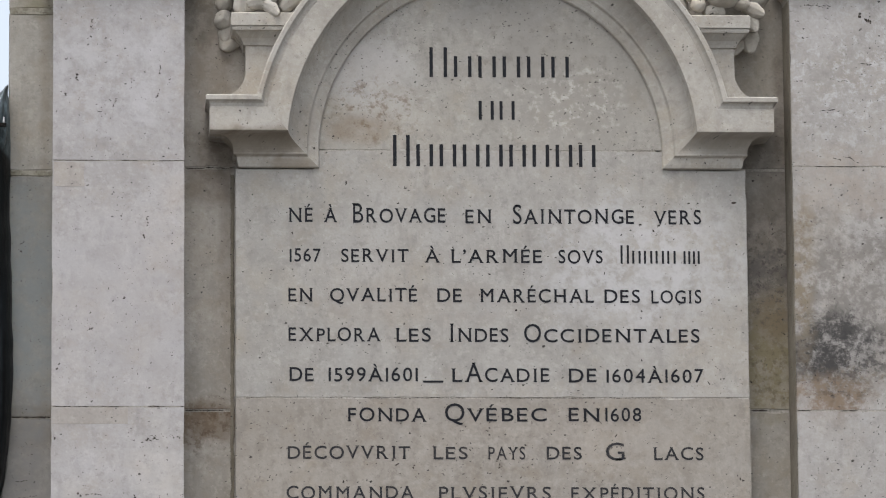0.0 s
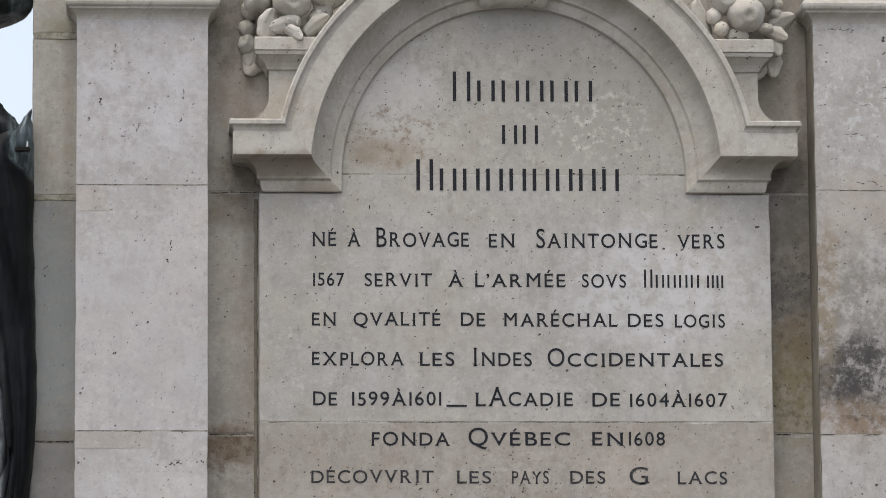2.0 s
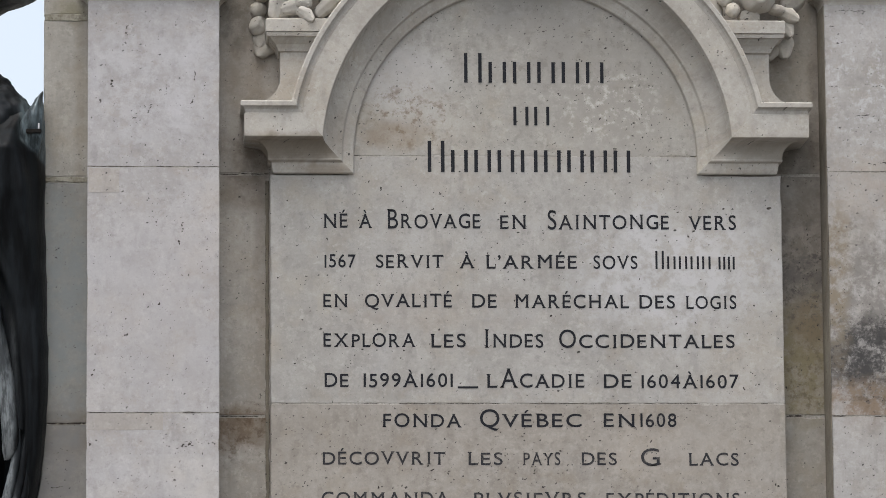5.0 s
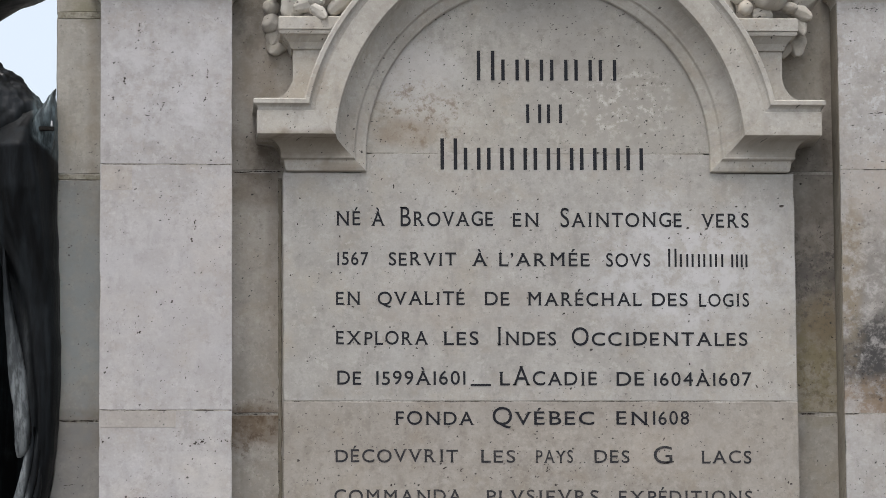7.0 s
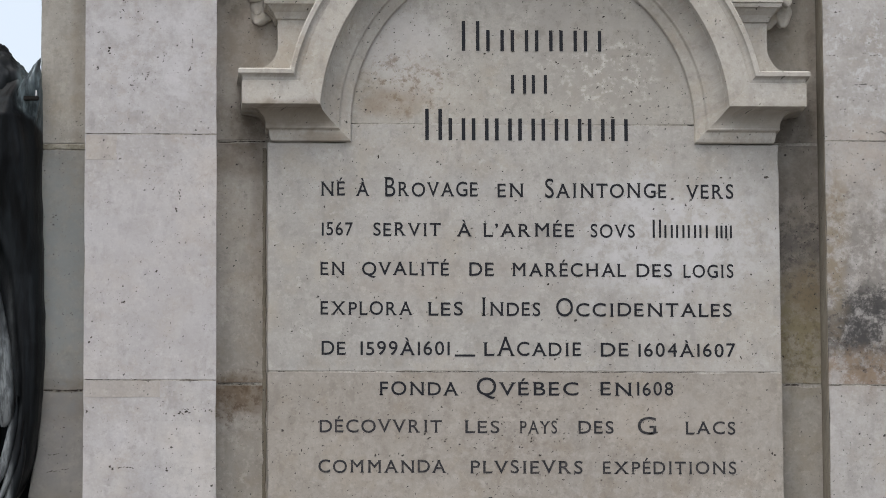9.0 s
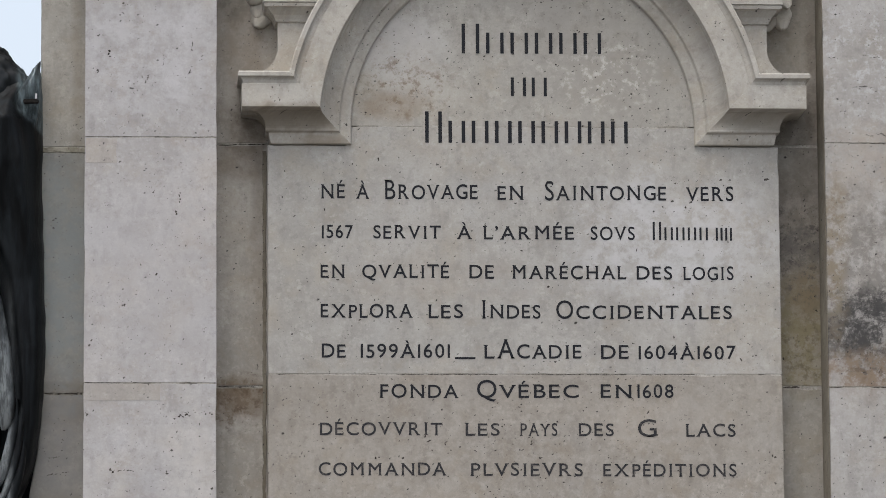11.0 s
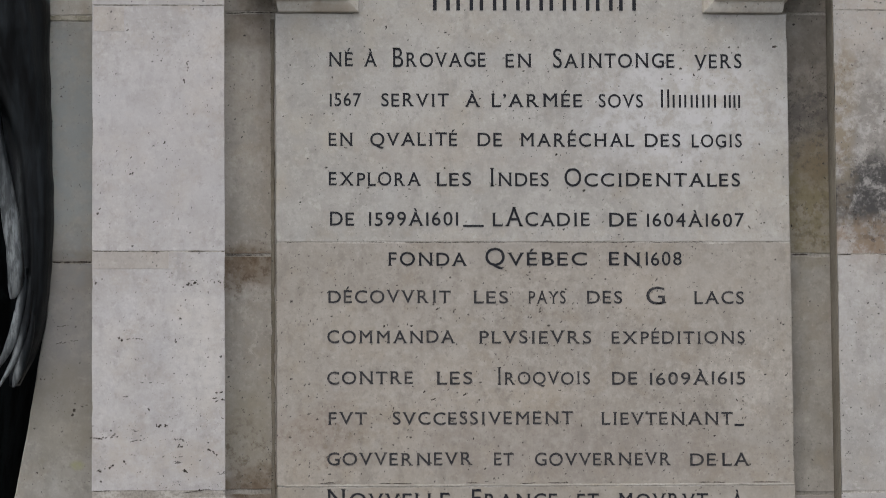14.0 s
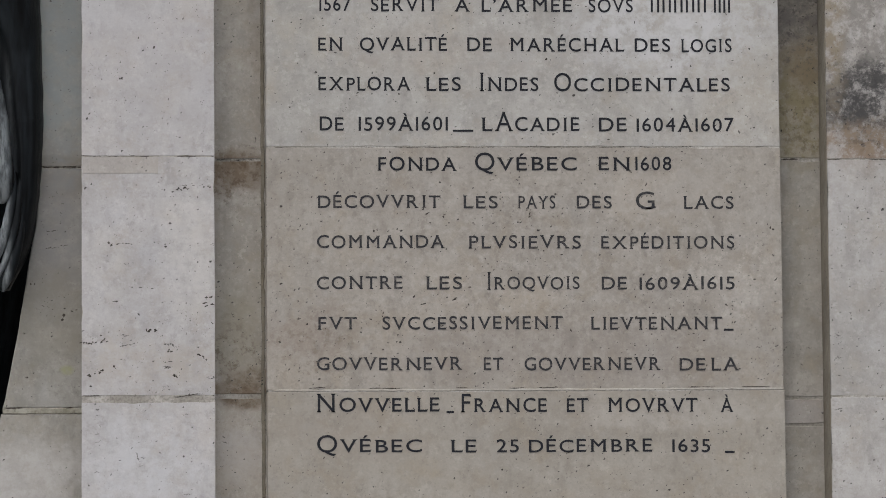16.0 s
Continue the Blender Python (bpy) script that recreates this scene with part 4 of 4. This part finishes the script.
# ---- carved fruit on the ears ----
def fruit(at, r, dimple=True, squash=1.0, lobes=0):
    bm = bmesh.new()
    bmesh.ops.create_icosphere(bm, subdivisions=4, radius=r)
    eye = Vector((0.1, -1, -0.25)).normalized()
    for v in bm.verts:
        d = v.co.normalized()
        k = 1.0 + 0.10 * noise.noise(d * 1.8 + Vector(at) * 9) + 0.035 * noise.noise(d * 6 + Vector(at) * 5) + 0.015 * noise.noise(d * 15 + Vector(at) * 5)
        if dimple:
            near = max(0.0, d.dot(eye))
            k -= 0.26 * max(0.0, (near - 0.955) / 0.045) - 0.06 * max(0.0, 1 - abs(near - 0.93) / 0.03)
        if lobes:
            k += 0.06 * math.cos(lobes * math.atan2(d.x, d.z))
        v.co = Vector((v.co.x * k, v.co.y * k, v.co.z * k * squash)) + Vector(at)
    return bm


def leaf(at, length, width, turn, curl=0.5, tilt=0.3):
    """A thick carved leaf with a sunk midrib and a waved edge, curling forward at its tip."""
    bm = bmesh.new()
    m = pose(*at, 0, turn, 0) @ pose(0, 0, 0, 0, 0, tilt * 60)
    rows = []
    for i in range(15):
        s = i / 14
        w = width * (math.sin(math.pi * min(1, s * 0.92 + 0.06)) ** 0.5) * (1 + 0.07 * math.sin(s * 14))
        row = []
        for k in range(9):
            q = -1 + k / 4
            y = -curl * length * s * s * 0.6 + 0.10 * width * abs(q) - 0.35 * width * (1 - q * q) * (1 - 0.5 * math.exp(-(q * 6) ** 2))
            row.append(bm.verts.new(m @ Vector((q * w, y, length * s))))
        rows.append(row)
    for a, b in zip(rows, rows[1:]):
        for k in range(8):
            bm.faces.new((a[k], a[k + 1], b[k + 1], b[k]))
    edge = bmesh.ops.extrude_face_region(bm, geom=bm.faces[:])
    for v in [g for g in edge["geom"] if isinstance(g, bmesh.types.BMVert)]:
        v.co.y += width * 0.45
    return bm


def carving(label, fruits, leaves):
    ob = tagged(new("fruit_carving"), label, "carving", "fruit carvings beside the arch")
    for x, y, z, r, dimple, squash, lobes in fruits:
        smooth(part("fruit", fruit((x, y, z), r, dimple, squash, lobes), MAT_CARVING, ob))
    for x, y, z, length, width, turn, curl in leaves:
        smooth(part("leaf", leaf((x, y, z), length, width, turn, curl), MAT_CARVING, ob))
    return ob


carving("carved limestone apples and curled leaves resting on the moulded block",
        [(-0.668, 0.005, 4.437, 0.060, True, 1.0, 0), (-0.768, 0.035, 4.452, 0.052, False, 1.0, 5), (-0.668, -0.01, 4.368, 0.027, False, 0.9, 0), (-0.560, 0.03, 4.475, 0.062, True, 1.0, 0),
         (-0.735, 0.03, 4.350, 0.036, False, 1.0, 0), (-0.585, 0.04, 4.385, 0.036, False, 1.0, 4), (-0.800, 0.137, 4.375, 0.026, False, 1.0, 0), (-0.798, 0.136, 4.325, 0.031, False, 1.0, 3),
         (-0.70, 0.05, 4.54, 0.06, True, 1.0, 0), (-0.62, 0.06, 4.34, 0.034, False, 0.8, 3), (-0.79, 0.13, 4.43, 0.028, False, 1.2, 0)],
        [(-0.755, 0.0, 4.318, 0.09, 0.030, 15, 0.3), (-0.735, -0.005, 4.345, 0.085, 0.026, 75, 0.5), (-0.685, -0.03, 4.345, 0.06, 0.020, 125, 0.4), (-0.600, 0.03, 4.335, 0.10, 0.030, 25, 0.3),
         (-0.57, 0.03, 4.39, 0.10, 0.030, -10, 0.3), (-0.785, 0.132, 4.32, 0.065, 0.030, 190, 0.1), (-0.765, 0.130, 4.30, 0.08, 0.036, 205, 0.1), (-0.63, 0.0, 4.33, 0.09, 0.025, 50, 0.2)])
carving("carved limestone fruit with small leaves resting on the moulded block",
        [(0.703, 0.0, 4.400, 0.057, True, 1.0, 0), (0.640, 0.02, 4.455, 0.057, True, 1.0, 0), (0.745, 0.05, 4.468, 0.056, False, 1.0, 5), (0.607, 0.01, 4.392, 0.024, False, 1.15, 0),
         (0.628, 0.0, 4.353, 0.023, False, 1.0, 0), (0.763, 0.02, 4.358, 0.026, False, 0.7, 0), (0.805, 0.08, 4.447, 0.024, False, 0.8, 0), (0.803, 0.08, 4.415, 0.024, False, 0.8, 0),
         (0.69, 0.05, 4.53, 0.06, True, 1.0, 0), (0.68, 0.03, 4.335, 0.034, False, 0.6, 0), (0.80, 0.08, 4.49, 0.03, False, 0.8, 0)],
        [(0.785, 0.075, 4.37, 0.085, 0.030, 60, 0.2), (0.77, 0.05, 4.36, 0.07, 0.024, 110, 0.4), (0.785, 0.06, 4.335, 0.06, 0.022, 150, 0.4), (0.79, 0.09, 4.32, 0.10, 0.030, 175, 0.2),
         (0.775, 0.10, 4.31, 0.10, 0.034, 200, 0.2), (0.59, 0.03, 4.33, 0.12, 0.030, -20, 0.2), (0.65, 0.01, 4.325, 0.06, 0.030, 80, 0.3)])


# ---- the bronze figure beside the pedestal ----
def eased(points, z, reach=0.05):
    """Smooth value at z between points of (z, value), z falling."""
    zs, vs = zip(*points[::-1])
    return float(np.mean(np.interp(np.linspace(z - reach, z + reach, 9), zs, vs)))


def bronze_statue():
    bm = bmesh.new()

    def skin(rings):
        rows = [[bm.verts.new(p) for p in ring] for ring in rings]
        m = len(rows[0])
        for a, b in zip(rows, rows[1:]):
            for i in range(m):
                bm.faces.new((a[i], a[(i + 1) % m], b[(i + 1) % m], b[i]))
        bm.faces.new(rows[0])
        bm.faces.new(rows[-1][::-1])

    def limb(path, n=20, ridge=0.0, rough=0.0):
        """path: x, y, z, half width, half depth, run through as one smooth curve."""
        path = [path[0]] + list(path) + [path[-1]]
        rings = []
        for i in range(81):
            s = 1 + i / 80 * (len(path) - 3) * 0.9999
            j = int(s)
            k = s - j
            x, y, z, a, b = (0.5 * (2 * q + (r - p) * k + (2 * p - 5 * q + 4 * r - t) * k * k + (3 * q - p - 3 * r + t) * k**3) for p, q, r, t in zip(*path[j - 1:j + 3]))
            ring = []
            for m in range(n):
                t = 2 * math.pi * m / n
                r = 1 + ridge * (noise.noise(Vector((math.cos(t) * 2.5, math.sin(t) * 2.5, z * 1.6))) + 0.5 * math.cos(5 * t + z * 2) + 0.7 * noise.noise(Vector((math.cos(t) * 7, math.sin(t) * 7, z * 9 + x))))
                px, py = x + max(0.001, a) * r * math.cos(t), y + max(0.001, b) * r * math.sin(t)
                lump = rough * (noise.noise(Vector((px * 13, py * 13, z * 9))) + 0.6 * noise.noise(Vector((px * 30, py * 30, z * 22))) + 0.35 * noise.noise(Vector((px * 70, py * 70, z * 50))))
                ring.append((px + lump * math.cos(t), py + lump * math.sin(t), z + lump * 0.4))
            rings.append(ring)
        skin(rings)

    # folded wing, hanging beside the pedestal's edge
    edge_r = [(4.07, -1.438), (3.90, -1.438), (3.72, -1.440), (3.66, -1.436), (3.55, -1.433), (3.40, -1.430), (3.25, -1.425), (3.10, -1.432), (2.96, -1.446), (2.86, -1.470), (2.79, -1.505), (2.74, -1.535)]
    edge_l = [(4.07, -1.60), (3.95, -1.72), (3.70, -1.66), (3.52, -1.580), (3.40, -1.560), (3.20, -1.540), (3.00, -1.530), (2.86, -1.545), (2.78, -1.560), (2.74, -1.560)]
    rings = []
    for i in range(150):
        z = 4.07 - 1.32 * i / 149
        r, l = eased(edge_r, z, 0.03), eased(edge_l, z)
        upper = max(0.0, min(1.0, (z - 3.45) / 0.35))
        ring = []
        for m in range(72):
            t = 2 * math.pi * m / 72
            u = math.cos(t)
            fold = upper * (0.020 * math.sin(u * 4 + z * 6 + 2 * noise.noise(Vector((u * 2, z * 3, 1.0)))) + 0.030 * noise.noise(Vector((u * 3, z * 3.2, 3.0))))
            groove = (1 - upper) * (0.004 * math.sin(u * 6 + z * 2.0) + 0.005 * noise.noise(Vector((u * 5, z * 2.0, 7.0))))
            depth = (0.11 + 0.05 * upper) * min(1.0, 0.15 + (4.07 - z) * 6, 0.25 + (z - 2.74) * 6)
            ring.append(((l + r) / 2 + (r - l) / 2 * u + 0.003 * noise.noise(Vector((3.0, u, z * 16))), 0.16 + depth * math.sin(t) + ((fold + groove) if math.sin(t) < 0.2 else 0) * (1 - u * u), z))
        rings.append(ring)
    skin(rings)
    # the outer feather, then three curved quills below it
    limb([(-1.598, 0.080, 3.64, 0.006, 0.015), (-1.582, 0.055, 3.45, 0.014, 0.020), (-1.562, 0.040, 3.30, 0.021, 0.024), (-1.544, 0.032, 3.16, 0.026, 0.026), (-1.537, 0.030, 3.07, 0.024, 0.022),
          (-1.540, 0.034, 3.015, 0.016, 0.014), (-1.547, 0.040, 2.995, 0.004, 0.004)], 26, 0.10, 0.003)
    for path in ([(-1.510, 0.060, 3.09, 0.006, 0.012), (-1.516, 0.045, 3.01, 0.014, 0.014), (-1.532, 0.040, 2.93, 0.016, 0.014), (-1.562, 0.040, 2.84, 0.013, 0.012), (-1.612, 0.045, 2.760, 0.004, 0.004)],
                 [(-1.494, 0.062, 3.08, 0.006, 0.012), (-1.500, 0.050, 2.99, 0.013, 0.014), (-1.514, 0.046, 2.90, 0.014, 0.014), (-1.540, 0.046, 2.82, 0.011, 0.012), (-1.586, 0.050, 2.735, 0.004, 0.004)],
                 [(-1.488, 0.064, 3.00, 0.005, 0.010), (-1.494, 0.056, 2.92, 0.014, 0.013), (-1.508, 0.052, 2.85, 0.017, 0.014), (-1.528, 0.052, 2.78, 0.015, 0.012), (-1.544, 0.055, 2.735, 0.004, 0.004)]):
        limb(path, 18, 0.10, 0.002)
    # shoulder, sleeve above it, and the draped body behind
    limb([(-1.80, 0.30, 4.265, 0.03, 0.05), (-1.71, 0.26, 4.205, 0.10, 0.13), (-1.66, 0.24, 4.15, 0.115, 0.15), (-1.64, 0.22, 4.095, 0.140, 0.16), (-1.63, 0.22, 4.02, 0.150, 0.16), (-1.68, 0.24, 3.70, 0.17, 0.14)], 96, 0.05, 0.017)
    limb([(-1.447, 0.10, 4.112, 0.003, 0.02), (-1.460, 0.09, 4.085, 0.014, 0.04), (-1.470, 0.08, 4.05, 0.028, 0.05), (-1.482, 0.08, 4.00, 0.036, 0.05), (-1.490, 0.09, 3.93, 0.034, 0.04), (-1.50, 0.13, 3.8, 0.02, 0.03)], 40, 0.10, 0.006)
    limb([(-1.86, 0.45, 4.30, 0.10, 0.1), (-1.70, 0.30, 4.405, 0.14, 0.14), (-1.60, 0.24, 4.43, 0.13, 0.13), (-1.575, 0.22, 4.50, 0.135, 0.14), (-1.62, 0.25, 4.75, 0.15, 0.15), (-1.75, 0.3, 5.0, 0.05, 0.06)], 48, 0.08, 0.006)
    limb([(-2.05, 0.75, 4.75, 0.10, 0.10), (-2.05, 0.75, 4.55, 0.13, 0.14), (-2.05, 0.75, 4.40, 0.09, 0.09), (-2.05, 0.75, 4.25, 0.28, 0.22), (-2.05, 0.8, 3.85, 0.42, 0.28), (-2.05, 0.9, 3.65, 0.50, 0.34),
          (-2.00, 0.95, 3.4, 0.545, 0.38), (-2.00, 0.95, 2.9, 0.55, 0.40), (-2.12, 0.95, 2.4, 0.57, 0.42), (-2.25, 0.95, 1.7, 0.50, 0.46), (-2.35, 0.95, 0.9, 0.50, 0.5)], 48, 0.03)
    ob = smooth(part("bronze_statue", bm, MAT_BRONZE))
    return tagged(ob, "dark patinated bronze winged draped figure beside the pedestal", "statue")


bronze_statue()


def iron_clamp():
    """The short bar that ties the figure to the stone, with a bright bolt."""
    bar = box(-1.495, -1.449, 0.012, 0.03, 3.973, 3.985)
    bmesh.ops.bevel(bar, geom=bar.edges[:], offset=0.002, segments=2, affect="EDGES")
    ob = tagged(part("iron_clamp", bar, MAT_IRON), "short dark iron clamp tying the bronze to the stone", "clamp")
    bolt = bmesh.new()
    bmesh.ops.create_cone(bolt, cap_ends=True, segments=12, radius1=0.0030, radius2=0.0024, depth=0.018, matrix=Matrix.Translation((-1.457, 0.020, 3.994)))
    part("bolt", bolt, MAT_STEEL, ob, "bright steel bolt")
    stay = box(-1.492, -1.480, 0.028, 0.10, 3.975, 3.983)
    part("stay", stay, MAT_IRON, ob)


iron_clamp()
